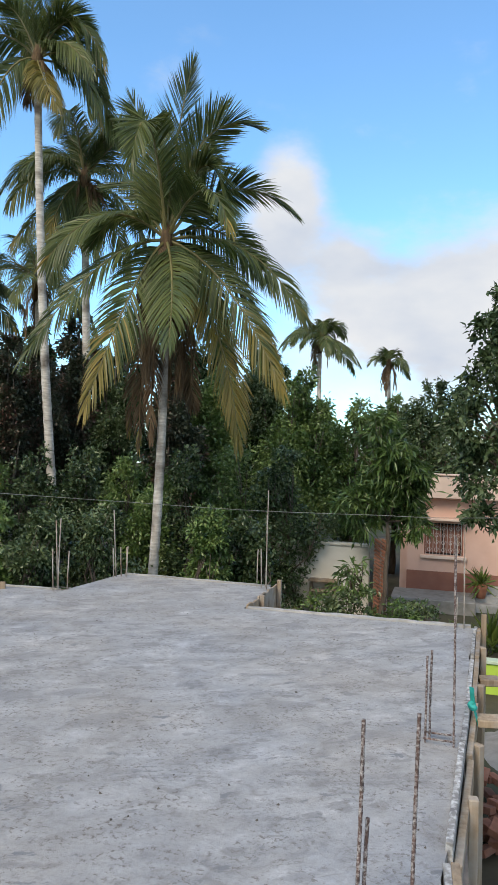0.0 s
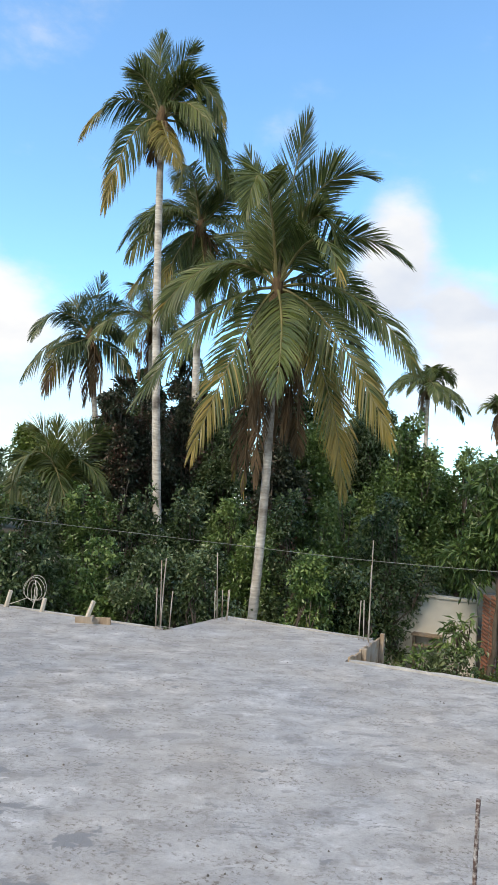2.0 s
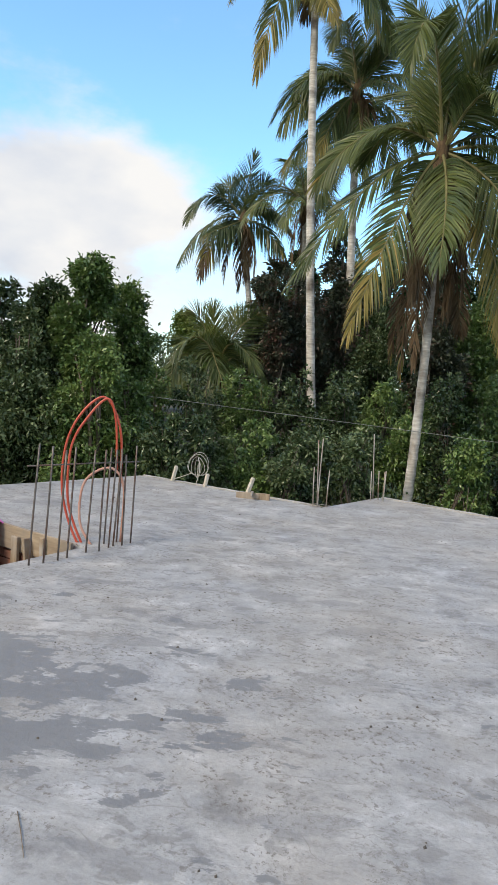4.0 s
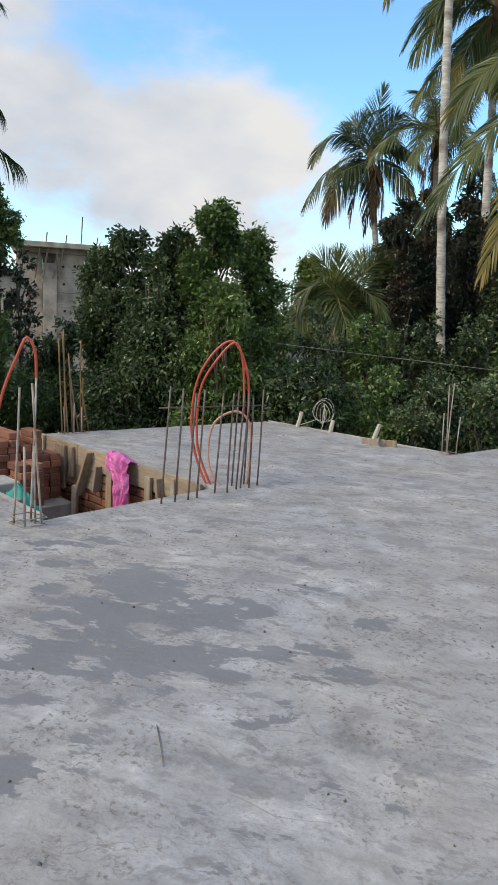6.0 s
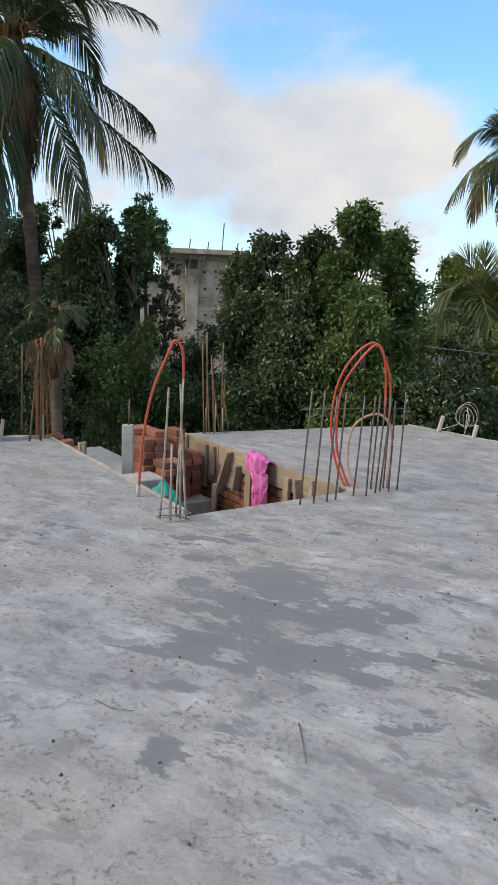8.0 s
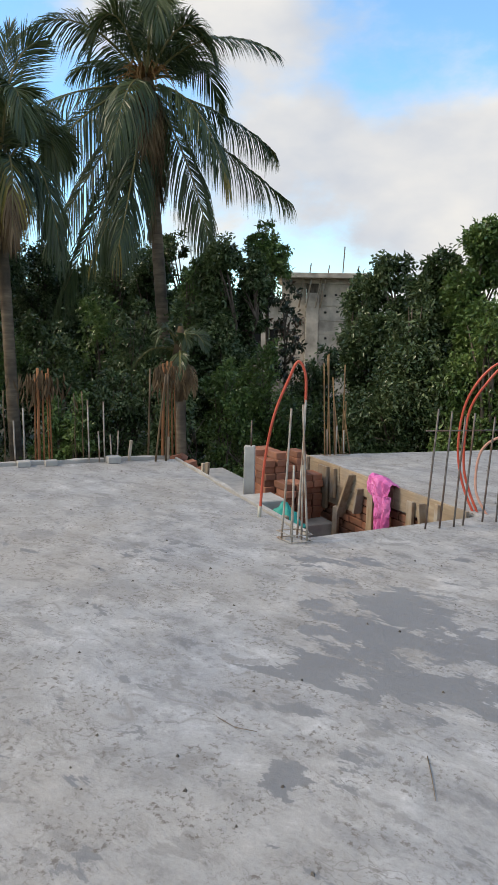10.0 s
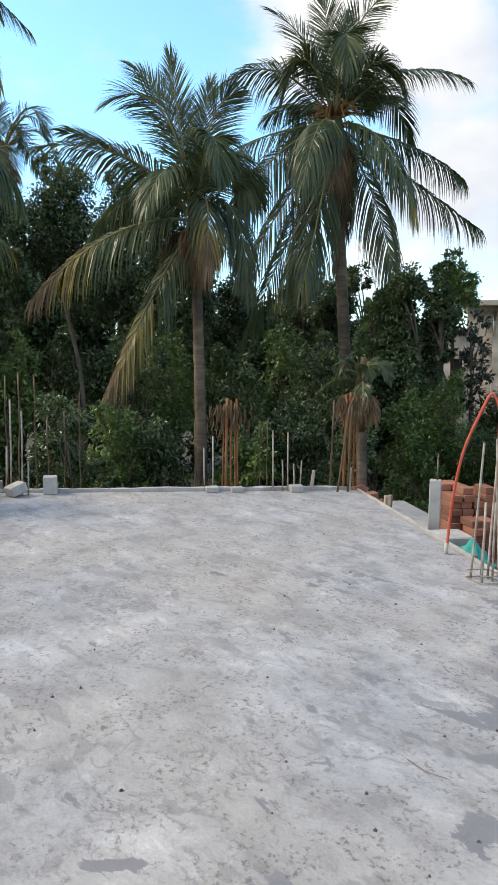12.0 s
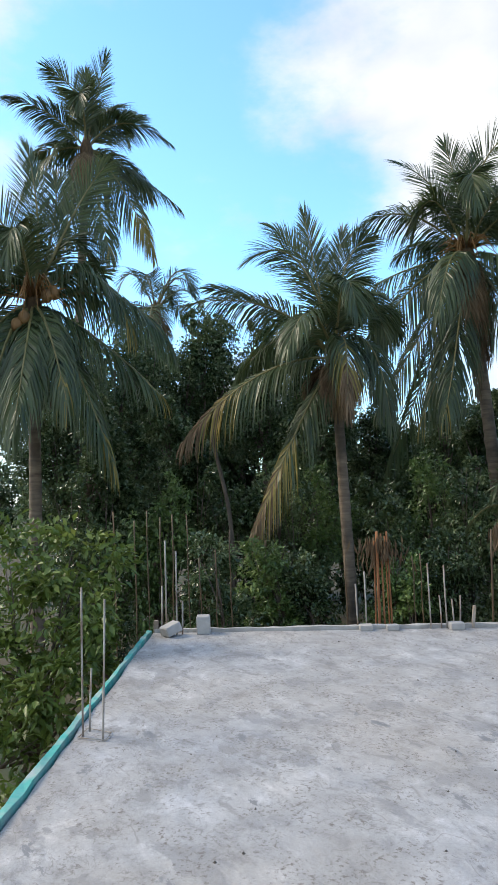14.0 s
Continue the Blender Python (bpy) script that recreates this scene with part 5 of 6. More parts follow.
cage("starter bars at the porch corner by the shuttering", [(-2.13, 8.62, -2.13, 8.62, 0.47), (-2.07, 8.62, -2.09, 8.61, 0.48), (-2.03, 8.66, -2.03, 8.66, 1.2), (-1.99, 8.55, -2.01, 8.55, 0.91)], 0.007, STEEL_PALE)
COLUMN = [(-4.35, 3.41, -4.32, 3.45, 0.93), (-4.33, 3.53, -4.30, 3.56, 0.91), (-4.32, 3.66, -4.30, 3.69, 0.87), (-4.33, 3.76, -4.31, 3.79, 0.89), (-4.36, 3.98, -4.34, 4.02, 0.85), (-4.32, 4.09, -4.31, 4.11, 0.85), (-4.36, 4.23, -4.34, 4.26, 0.84),
          (-4.38, 4.30, -4.35, 4.33, 0.81), (-4.34, 4.37, -4.34, 4.37, 0.79), (-4.36, 4.49, -4.35, 4.50, 0.86), (-4.47, 4.28, -4.46, 4.31, 0.84), (-4.46, 4.42, -4.46, 4.43, 0.82)]
cage("row of bare steel starter bars tied by a cross bar", COLUMN, 0.0075, STEEL, ties=[[(-4.34, 3.36, 0.765), (-4.36, 4.0, 0.74), (-4.40, 4.60, 0.71)]], name="rebar_cage")
cage("tied four-bar column cage at the stair opening", [(-4.50, 2.25, -4.47, 2.29, 0.95), (-4.39, 2.28, -4.39, 2.28, 0.56), (-4.43, 2.38, -4.42, 2.37, 0.55), (-4.37, 2.40, -4.43, 2.36, 0.98), (-4.52, 2.34, -4.50, 2.34, 0.3)], 0.008, STEEL_PALE,
     ties=[[(-4.53, 2.23, z), (-4.36, 2.26, z), (-4.34, 2.42, z), (-4.51, 2.39, z), (-4.53, 2.23, z)] for z in (0.01, 0.06)], name="rebar_cage")
rng = random.Random(5)
cage("bunch of long rusty bars at the slab corner", [(-7.42 + rng.uniform(-0.06, 0.1), 4.28 + k * 0.045, -7.46 + rng.uniform(-0.08, 0.1), 4.24 + k * 0.045, rng.uniform(0.55, 1.25)) for k in range(9)], 0.008, YELLOW_RUST, name="rebar_cage")
cage("pale short bars at the slab corner", [(-7.36, 4.30, -7.37, 4.29, 0.32), (-7.36, 4.42, -7.36, 4.42, 0.36), (-7.38, 4.54, -7.38, 4.53, 0.3)], 0.008, STEEL_PALE, ties=[[(-7.44, 4.25, 0.012), (-7.30, 4.25, 0.012), (-7.30, 4.58, 0.012), (-7.44, 4.58, 0.012)]])
cage("pair of starter bars on a concrete block", [(-7.92, 0.79, -7.92, 0.78, 0.48), (-7.92, 0.88, -7.92, 0.88, 0.61)], 0.009, STEEL_PALE)
cage("upright bars along the far roof edge", [(-7.80, 1.55, -7.80, 1.54, 0.69), (-7.80, 1.66, -7.79, 1.65, 0.35), (-7.80, 1.72, -7.79, 1.71, 0.67), (-7.82, 1.80, -7.83, 1.79, 0.3), (-7.82, 1.86, -7.82, 1.88, 0.34)], 0.009, STEEL_PALE)
cage("bars at the roof corner beside a tilted block", [(-7.97, -1.36, -7.98, -1.34, 0.52), (-7.94, -1.30, -7.95, -1.29, 1.02), (-7.90, -1.18, -7.92, -1.17, 0.9), (-7.90, -1.12, -7.91, -1.11, 0.36)], 0.009, STEEL_PALE)
cage("four-bar column cage beside the roof edge", [(-4.77, -1.40, -4.77, -1.39, 0.96), (-4.68, -1.25, -4.69, -1.22, 0.89), (-4.86, -1.38, -4.87, -1.36, 0.41), (-4.77, -1.27, -4.77, -1.26, 0.31)], 0.0065, STEEL_PALE,
     ties=[[(-4.66, -1.23, 0.01), (-4.72, -1.42, 0.01), (-4.90, -1.40, 0.01), (-4.80, -1.22, 0.01), (-4.66, -1.23, 0.01)]], name="rebar_cage")


# ---- conduits, cables, wire ----
def smooth_path(pts, n=6):
    """Catmull-Rom through the points."""
    p = [Vector(q) for q in pts]
    p = [p[0] * 2 - p[1]] + p + [p[-1] * 2 - p[-2]]
    out = []
    for i in range(1, len(p) - 2):
        for k in range(n):
            s = k / n
            out.append(0.5 * (2 * p[i] + (p[i + 1] - p[i - 1]) * s + (2 * p[i - 1] - 5 * p[i] + 4 * p[i + 1] - p[i + 2]) * s * s + (3 * p[i] - p[i - 1] - 3 * p[i + 1] + p[i + 2]) * s ** 3))
    return out + [p[-2]]


def conduit(label, pts, r=0.0108, mat=ORANGE):
    tail = thing("conduit_pipe", pts[0], label, "conduit", "orange conduits")
    tube("pipe", smooth_path(pts), r, mat, tail, 8)
    return tail


conduit("bent orange plastic conduit looped over the bars", [(-4.62, 4.15, -0.06), (-4.78, 4.13, 0.2), (-4.86, 4.12, 0.5), (-4.85, 4.15, 0.86), (-4.77, 4.24, 1.12), (-4.66, 4.37, 1.26), (-4.58, 4.45, 1.13), (-4.53, 4.49, 0.88), (-4.53, 4.50, 0.47)])
conduit("second bent orange plastic conduit loop", [(-4.60, 4.18, -0.06), (-4.72, 4.15, 0.16), (-4.79, 4.13, 0.4), (-4.79, 4.15, 0.82), (-4.70, 4.24, 1.08), (-4.59, 4.36, 1.25), (-4.54, 4.42, 1.06), (-4.52, 4.44, 0.63)])
conduit("small grey and orange conduit arch", [(-4.5, 4.2, -0.05), (-4.66, 4.17, 0.17), (-4.68, 4.20, 0.48), (-4.60, 4.28, 0.62), (-4.50, 4.39, 0.64), (-4.43, 4.45, 0.47), (-4.44, 4.45, 0.0)], 0.011, rough_stuff("dusty_conduit", (0.45, 0.22, 0.16), (0.6, 0.36, 0.28), 5, 0.6))
lone = conduit("tall bent orange conduit by the column cage", [(-5.11, 2.36, -0.05), (-5.10, 2.39, 0.43), (-5.07, 2.45, 0.82), (-5.02, 2.55, 1.12), (-4.99, 2.61, 1.25), (-4.96, 2.66, 1.15), (-4.96, 2.67, 0.93)], 0.0115)
tube("grey_sleeve", [(-4.96, 2.67, 0.96), (-4.82, 2.585, 0.65), (-4.62, 2.455, 0.25), (-4.48, 2.37, -0.02)], 0.0085, STEEL_PALE, lone, 8, "grey pipe sleeve")
tube("end_cap", [(-5.11, 2.36, -0.02), (-5.11, 2.362, 0.09)], 0.0165, WIRE, lone, 8, "whitish cement-smeared end")
line = thing("overhead_cable", (-8.4, 9.3, 0.95), "thin pale cable strung through the trees", "cable")
tube("strand", smooth_path([(-9.3, 8.7, 1.05), (-8.36, 9.31, 0.97), (-6.72, 10.55, 0.84), (-5.09, 11.45, 0.74), (-3.24, 12.1, 0.66), (-1.14, 12.5, 0.66), (0.9, 12.54, 0.72), (7.0, 12.2, 1.2)]), 0.0055, CABLE, line, 5)
coil = thing("wire_coil", (-6.02, 7.38, 0.0), "loose coil of pale wire on a stick", "wire coil")
for i in range(5):
    r, swing = 0.10 + 0.014 * i, 0.45 * i - 0.9
    tube("loop", [(-6.03 + r * math.cos(a) * math.cos(swing) * (0.75 + 0.08 * i), 7.38 + r * math.cos(a) * math.sin(swing) * 0.8, 0.2 + 0.016 * i + r * math.sin(a) + 0.02 * math.cos(2 * a + i)) for a in [k * math.pi / 9 for k in range(19)]], 0.0032, WIRE, coil, 5)
tube("tail_end", smooth_path([(-6.1, 7.35, 0.15), (-6.25, 7.32, 0.08), (-6.42, 7.28, 0.012)]), 0.005, WIRE, coil, 5)
tube("tail_end", smooth_path([(-6.03, 7.38, 0.36), (-6.0, 7.38, 0.2), (-6.03, 7.36, 0.006)]), 0.006, WIRE, coil, 5)


# bare grey trunks that show through the thicket
for girth, way in (
    (0.055, ((-14.50, -1.23, 2.67), (-14.50, -1.12, 2.11), (-14.51, -0.94, 1.22), (-14.52, -0.87, 0.30), (-14.52, -0.91, -0.62), (-14.51, -1.01, -0.97))),
    (0.035, ((-13.21, -0.93, -0.64), (-13.23, -0.56, -0.49), (-13.24, -0.30, -0.41), (-13.24, -0.02, -0.35))),
):
    end = Vector(way[-1])
    stem = thing("bare_tree", (end.x, end.y, GROUND), "bare crooked grey tree in the thicket", "tree", "bare trees")
    pts = smooth_path([*way, (end.x, end.y, GROUND - 0.1)])
    tube("trunk", pts, [girth * (0.6 + 0.4 * i / len(pts)) for i in range(len(pts))], BARK, stem, 8)

# ---- sawn timber lying and standing along the edges ----
def timber(name, a, b, w, d, label, spin=0.0, mat=PLANK, category="timber", group=""):
    t = stick(a, b, w, d, min(w, d) * 0.12, spin)
    return tagged(part(name, t, mat), label, category, group)


for a, b in (((-5.22, 7.34, -0.12), (-5.13, 7.40, 0.22)), ((-5.88, 7.33, -0.12), (-5.84, 7.36, 0.17)), ((-6.42, 7.28, -0.12), (-6.36, 7.32, 0.21))):
    timber("timber_peg", a, b, 0.055, 0.04, "pale sawn peg nailed to the edge shuttering", 0.4, mat=PEG, group="edge pegs")
timber("timber_offcut", (-5.16, 7.1, 0.025), (-4.78, 7.28, 0.035), 0.09, 0.035, "weathered offcut of timber lying on the slab", 1.5)
timber("timber_offcut", (-5.0, 7.22, 0.06), (-4.9, 7.05, 0.085), 0.06, 0.03, "weathered offcut of timber lying on another", 1.5)

# shuttering of the porch's side
sh = thing("porch_formwork", (-1.9, 8.0, -0.3), "rough plank shuttering along the porch side", "shuttering")
for i in range(9):
    y = 7.44 + i * 0.15
    part("plank", box(-1.93, y, -0.75, -1.905, y + 0.143, 0.012 + 0.03 * rng.random(), 0.004), PLANK, sh)
for y in (7.9, 8.72):
    part("batten", box(-1.903, y, -0.8, -1.85, y + 0.06, 0.05 + 0.04 * (y > 8), 0.004), PLANK, sh)

# east edge: boards on edge, posts, blocks outside
def edge_x(y):
    for (x0, y0), (x1, y1) in (((0.34, -1.46), (0.30, 0.6)), ((0.30, 0.6), (0.135, 3.0)), ((0.135, 3.0), (0.235, 4.6)), ((0.235, 4.6), (0.39, 7.5))):
        if y <= y1:
            return x0 + (x1 - x0) * (y - y0) / (y1 - y0)
    return 0.39


es = thing("edge_formwork", (0.3, 3.0, -0.1), "long worn edge boards splashed with cement", "shuttering")
y = -1.4
while y < 7.38:
    e = min(y + rng.uniform(0.8, 1.3), 7.42)
    for name, off, w, z0, z1 in (("board", 0.019, 0.032, -0.24, 0.015 + rng.uniform(-0.008, 0.03)), ("batten", 0.056, 0.036, -0.22, -0.02 + rng.uniform(-0.03, 0.05))):
        q0, q1 = y + rng.uniform(0, 0.05), e - rng.uniform(0.01, 0.06)
        part(name, stick((edge_x(q0) + off, q0, (z0 + z1) / 2), (edge_x(q1) + off + rng.uniform(-0.01, 0.012), q1, (z0 + z1) / 2 + rng.uniform(-0.01, 0.01)), w, z1 - z0, 0.004), SPLASHED if name == "board" else PLANK, es)
    y = e
for y, top in ((1.2, 0.02), (2.1, -0.02), (2.95, -0.03), (3.75, -0.01), (4.55, -0.04), (5.6, 0.0), (6.6, 0.03), (7.35, 0.16)):
    x = edge_x(y) + 0.1
    timber("formwork_post", (x + rng.uniform(-0.02, 0.03), y, GROUND - 0.1), (x, y + rng.uniform(-0.05, 0.05), top), 0.05, 0.06, "rough sawn post holding the edge shuttering", rng.uniform(-0.3, 0.3), group="edge posts")
for y in (5.0, 5.9):
    timber("timber_block", (edge_x(y) + 0.08, y, -0.05), (edge_x(y) + 0.23, y + 0.02, -0.045), 0.14, 0.05, "short timber block nailed outside the shuttering")
# knotted green cloth strip
kn = bmesh.new()
bmesh.ops.create_icosphere(kn, subdivisions=3, radius=0.03)
for v in kn.verts:
    v.co = v.co * (1 + 0.6 * noise.noise(v.co * 40)) + Vector((0.31, 4.98, 0.03))
    v.co.z += 0.02
k = thing("cloth_knot", (0.36, 4.98, 0.0), "teal green cloth strip knotted to the board", "cloth")
part("knot", kn, TEAL, k, smooth=True)
for dx, dz in ((0.03, -0.14), (-0.02, 0.1)):
    part("tail", stick((0.31, 4.98, 0.07), (0.32 + dx, 4.97, 0.07 + dz), 0.035, 0.006), TEAL, k)

# south edge: teal strip, west edge lip
def lip(name, pts, w, h, mat, label, seed):
    """A ragged raised strip along an edge."""
    r = random.Random(seed)
    vs, fs = [], []
    n = len(pts)
    for i, (x, y) in enumerate(pts):
        a = Vector(pts[min(i + 1, n - 1)]) - Vector(pts[max(i - 1, 0)])
        o = Vector((-a.y, a.x)).normalized()
        j = r.uniform(-0.008, 0.008)
        for s, z in ((-w / 2, -0.12), (-w / 2 - j, h * r.uniform(0.7, 1.1)), (w / 2 + j, h * r.uniform(0.7, 1.15)), (w / 2, -0.12)):
            vs.append((x + o.x * s + j, y + o.y * s, z))
    for i in range(n - 1):
        for k in range(4):
            q = (k + 1) % 4
            fs.append((i * 4 + k, i * 4 + q, i * 4 + 4 + q, i * 4 + 4 + k))
    fs += [(3, 2, 1, 0), tuple(n * 4 - 4 + k for k in range(4))]
    return tagged(new(name, mesh_of(name, vs, fs, mat)), label, "edge strip")


def run(x0, y0, x1, y1, n):
    return [(x0 + (x1 - x0) * i / n, y0 + (y1 - y0) * i / n) for i in range(n + 1)]


lip("edge_strip", run(0.3, -1.50, -8.02, -1.50, 60), 0.042, 0.036, TEAL_FADED, "faded teal edge strip splashed with cement", 1)
lip("edge_strip", run(-8.06, -1.44, -7.79, 2.46, 30), 0.06, 0.04, BLOCK, "raised pale mortar lip along the roof edge", 2)
lip("edge_strip", run(-7.76, 2.535, -4.56, 2.50, 24), 0.035, 0.014, BLOCK, "thin pale edge batten along the stair opening", 3)
lip("edge_strip", run(0.36, 7.49, -1.9, 7.43, 22), 0.06, 0.022, BLOCK, "pale ragged mortar edge", 5)
lip("edge_strip", run(-2.0, 8.75, -3.98, 8.79, 18), 0.06, 0.016, BLOCK, "pale ragged mortar edge", 6)
lip("edge_strip", run(-6.93, 7.29, -4.2, 7.50, 20), 0.05, 0.012, BLOCK, "pale ragged mortar edge", 4)

# blocks on the far edge
def block(x, y, z, w, d, h, label, turn=0.0, tilt=0.0):
    b = box(-w / 2, -d / 2, 0, w / 2, d / 2, h, 0.008)
    for v in b.verts:
        v.co += Vector((rng.uniform(-1, 1), rng.uniform(-1, 1), rng.uniform(-1, 1))) * 0.004
    o = part("concrete_block", b, BLOCK)
    o.matrix_basis = pose(x, y, z, tilt, 0, turn)
    return tagged(o, label, "block", "edge blocks")


block(-7.93, -0.89, 0.0, 0.14, 0.145, 0.19, "upright grey concrete block on the roof edge", 3)
block(-7.83, 0.86, 0.0, 0.14, 0.14, 0.06, "low concrete pad under starter bars", 0)
block(-7.80, 1.14, 0.0, 0.12, 0.13, 0.055, "low concrete pad on the roof edge", 0)
block(-7.74, 1.80, 0.0, 0.13, 0.15, 0.075, "low concrete pad under starter bars", 2)
block(-7.83, -1.22, 0.035, 0.15, 0.19, 0.1, "tilted grey concrete block at the roof corner", 40, 18)
timber("timber_peg", (-8.07, -1.44, -0.1), (-8.07, -1.43, 0.13), 0.05, 0.05, "whitish peg at the roof corner")
timber("timber_peg", (-7.80, 1.98, -0.1), (-7.80, 2.02, 0.23), 0.035, 0.03, "whitish leaning peg on the roof edge")
timber("timber_peg", (-7.74, 2.42, -0.1), (-7.74, 2.43, 0.26), 0.045, 0.03, "whitish peg at the roof corner")
timber("timber_peg", (-6.95, 2.56, -0.2), (-6.95, 2.57, 0.09), 0.05, 0.04, "short peg beside the stair opening")
timber("timber_peg", (-6.85, 2.56, -0.2), (-6.84, 2.57, 0.12), 0.04, 0.04, "short peg beside the stair opening")

# poles and dry stalks beyond the edge
for i in range(12):
    y = -2.0 + 0.17 * i if i < 9 else (0.75, 1.55, 1.66, 1.72, 1.82, 2.5, 2.6)[i - 9]
    top = rng.uniform(0.7, 1.35) if i < 9 else rng.uniform(0.5, 1.0)
    x = -8.55 - rng.uniform(0, 0.6)
    p = thing("bamboo_pole", (x, y, GROUND), "thin brown bamboo prop standing by the house", "pole", "bamboo props")
    pts = [Vector((x + rng.uniform(-0.01, 0.01), y + rng.uniform(-0.01, 0.01), GROUND - 0.1 + (top - GROUND + 0.1) * q / 12)) for q in range(13)]
    tube("pole", pts, [0.007 * (1.2 if q % 3 == 0 else 1.0) for q in range(13)], BAMBOO, p, 6)


def dry_bundle(x, y, base, top, label, seed, tuft=0.35, n=6):
    r = np.random.default_rng(seed)
    t = thing("dry_stalk_bundle", (x, y, base), label, "dry plant", "dry bundles")
    for i in range(n):
        dx, dy = r.uniform(-0.13, 0.13), r.uniform(-0.15, 0.15)
        tube("stalk", smooth_path([(x + dx, y + dy, base), (x + dx * 0.8 + r.uniform(-0.02, 0.02), y + dy * 0.8, base * 0.4 + top * 0.6), (x + dx * 0.5, y + dy * 0.6, top * r.uniform(0.9, 1.05))], 5), r.uniform(0.009, 0.018), DRY, t, 6)
    m = 130
    c = np.stack([x + r.normal(0, tuft * 0.22, m), y + r.normal(0, tuft * 0.3, m), top - np.abs(r.normal(0, 0.16, m))], axis=1)
    nn = np.tile([0, 0, -0.8], (m, 1))
    under(new("tuft", leaf_mesh("tuft", c, nn, 0.18, 0.03, FROND_DEAD, r, 0.6, 0.22)), t, "hanging tuft of dry leaves")["kind"] = "stuff"


dry_bundle(-8.6, 1.17, GROUND, 0.95, "upright bundle of reddish dry stalks", 1, 0.42, 5)
dry_bundle(-9.4, 2.95, GROUND, 1.0, "leaning dry palm sheaths and stalks", 2, 0.3, 8)
for a, b in (((-7.66, 2.26, 0.0), (-7.60, 2.36, 0.98)), ((-7.66, 2.38, 0.0), (-7.63, 2.40, 0.98)), ((-8.3, 2.3, GROUND), (-8.2, 2.36, 1.0))):
    p = thing("bamboo_pole", a, "pale brown cane leaning at the roof corner", "pole", "canes")
    tube("pole", [Vector(a).lerp(Vector(b), q / 8) for q in range(9)], [0.012 * (1.15 if q % 3 == 0 else 1.0) for q in range(9)], BAMBOO, p, 6)

# ---- stair opening: boards, bricks, cloth ----
ss = thing("stair_shuttering", (-6.0, 4.06, -0.2), "rough boards shuttering the side of the stair opening", "shuttering")
for row, (z0, z1) in enumerate(((-0.20, 0.012), (-0.42, -0.206))):
    x = -7.52
    while x < -4.62:
        n = rng.uniform(0.75, 1.25)
        e = min(x + n, -4.60)
        if not (row and -7.0 < x < -5.2):
            part("board", box(x, 4.035 + 0.008 * row, z0 + rng.uniform(-0.03, 0.01) * row, e - 0.008, 4.066 + 0.008 * row, z1 + rng.uniform(-0.004, 0.01), 0.003), PLANK_H, ss)
        x = e
for x, z0, z1, w, lean in ((-7.36, -0.9, 0.02, 0.09, 0.0), (-6.95, -0.5, -0.02, 0.2, 0.0), (-6.45, -0.52, 0.0, 0.12, 0.12), (-6.2, -0.4, -0.12, 0.1, 0.03), (-5.98, -1.0, -0.1, 0.1, 0.0), (-6.72, -0.34, -0.01, 0.07, 0.0), (-5.12, -0.4, -0.04, 0.12, -0.03), (-5.33, -0.6, -0.06, 0.09, 0.0), (-4.95, -0.35, 0.0, 0.05, 0.0), (-7.6, -0.5, -0.02, 0.1, 0.0)):
    part("cleat", stick((x - lean, 4.012, z0), (x + lean, 4.012, z1), w, 0.035, 0.004), PLANK, ss)
for x in (-6.6, -5.6):
    timber("prop", (x, 3.95, GROUND), (x + 0.03, 3.97, -0.4), 0.07, 0.06, "squared timber prop in the stair opening", group="props")


def brick_object(parent, mesh, x, y, z, rx=0, ry=0, rz=0):
    o = new("brick", mesh)
    o.parent = parent
    o.matrix_basis = parent.matrix_world.inverted() @ pose(x, y, z, rx, ry, rz)
    return o


def brick_mesh(w=0.24, d=0.115, h=0.07):
    b = box(-w / 2, -d / 2, -h / 2, w / 2, d / 2, h / 2, 0.005)
    me = bpy.data.meshes.new("brick")
    b.to_mesh(me)
    b.free()
    me.materials.append(BRICK)
    return me


BR = brick_mesh()
inner = thing("brick_facing", (-6.0, 4.13, GROUND), "rough red brick wall inside the stair opening", "brick wall")
part("mortar_bed", box(-7.34, 4.10, GROUND, -4.6, 4.186, -0.225), MORTAR, inner)
for r_ in range(13):
    z = -0.268 - r_ * 0.083
    for c_ in range(11):
        x = -7.2 + c_ * 0.252 + (0.126 if r_ % 2 else 0)
        if x < -4.72:
            brick_object(inner, BR, x + rng.uniform(-0.004, 0.004), 4.118 + rng.uniform(-0.012, 0.004), z, rng.uniform(-1, 1), 0, rng.uniform(-1, 1))
tagged(part("stair_landing", box(-9.9, 2.56, -0.75, -6.62, 3.98, -0.60, 0.01), BLOCK), "rough concrete landing of the stairs", "landing", kind="structure")
tagged(part("wall_landing", box(-9.8, 2.66, GROUND - 0.1, -6.8, 3.9, -0.752), MORTAR), "brick support below the stair landing", "wall", kind="structure")


def stack(label, x, y, z, nx, ny, nz, seed, gap=0.012, skip=0.0, turn=0.0, name="brick_stack"):
    r = random.Random(seed)
    t = thing(name, (x, y, z), label, "bricks", "brick stacks")
    for k in range(nz):
        for i in range(nx):
            for j in range(ny):
                if k > nz - 3 and r.random() < skip:
                    continue
                px = x + i * (0.24 + gap) + (0.03 if k % 2 else 0) + r.uniform(-0.008, 0.008)
                py = y + j * (0.115 + gap) + r.uniform(-0.006, 0.006)
                brick_object(t, BR, px, py, z + 0.036 + k * 0.072, 0, 0, r.uniform(-2.5, 2.5) + turn)
    return t


stack("neat stack of new red bricks on the landing", -7.12, 3.24, -0.60, 2, 4, 11, 1, skip=0.3)
stack("lower stack of red bricks on the landing", -6.98, 3.76, -0.60, 1, 2, 7, 2, skip=0.2)
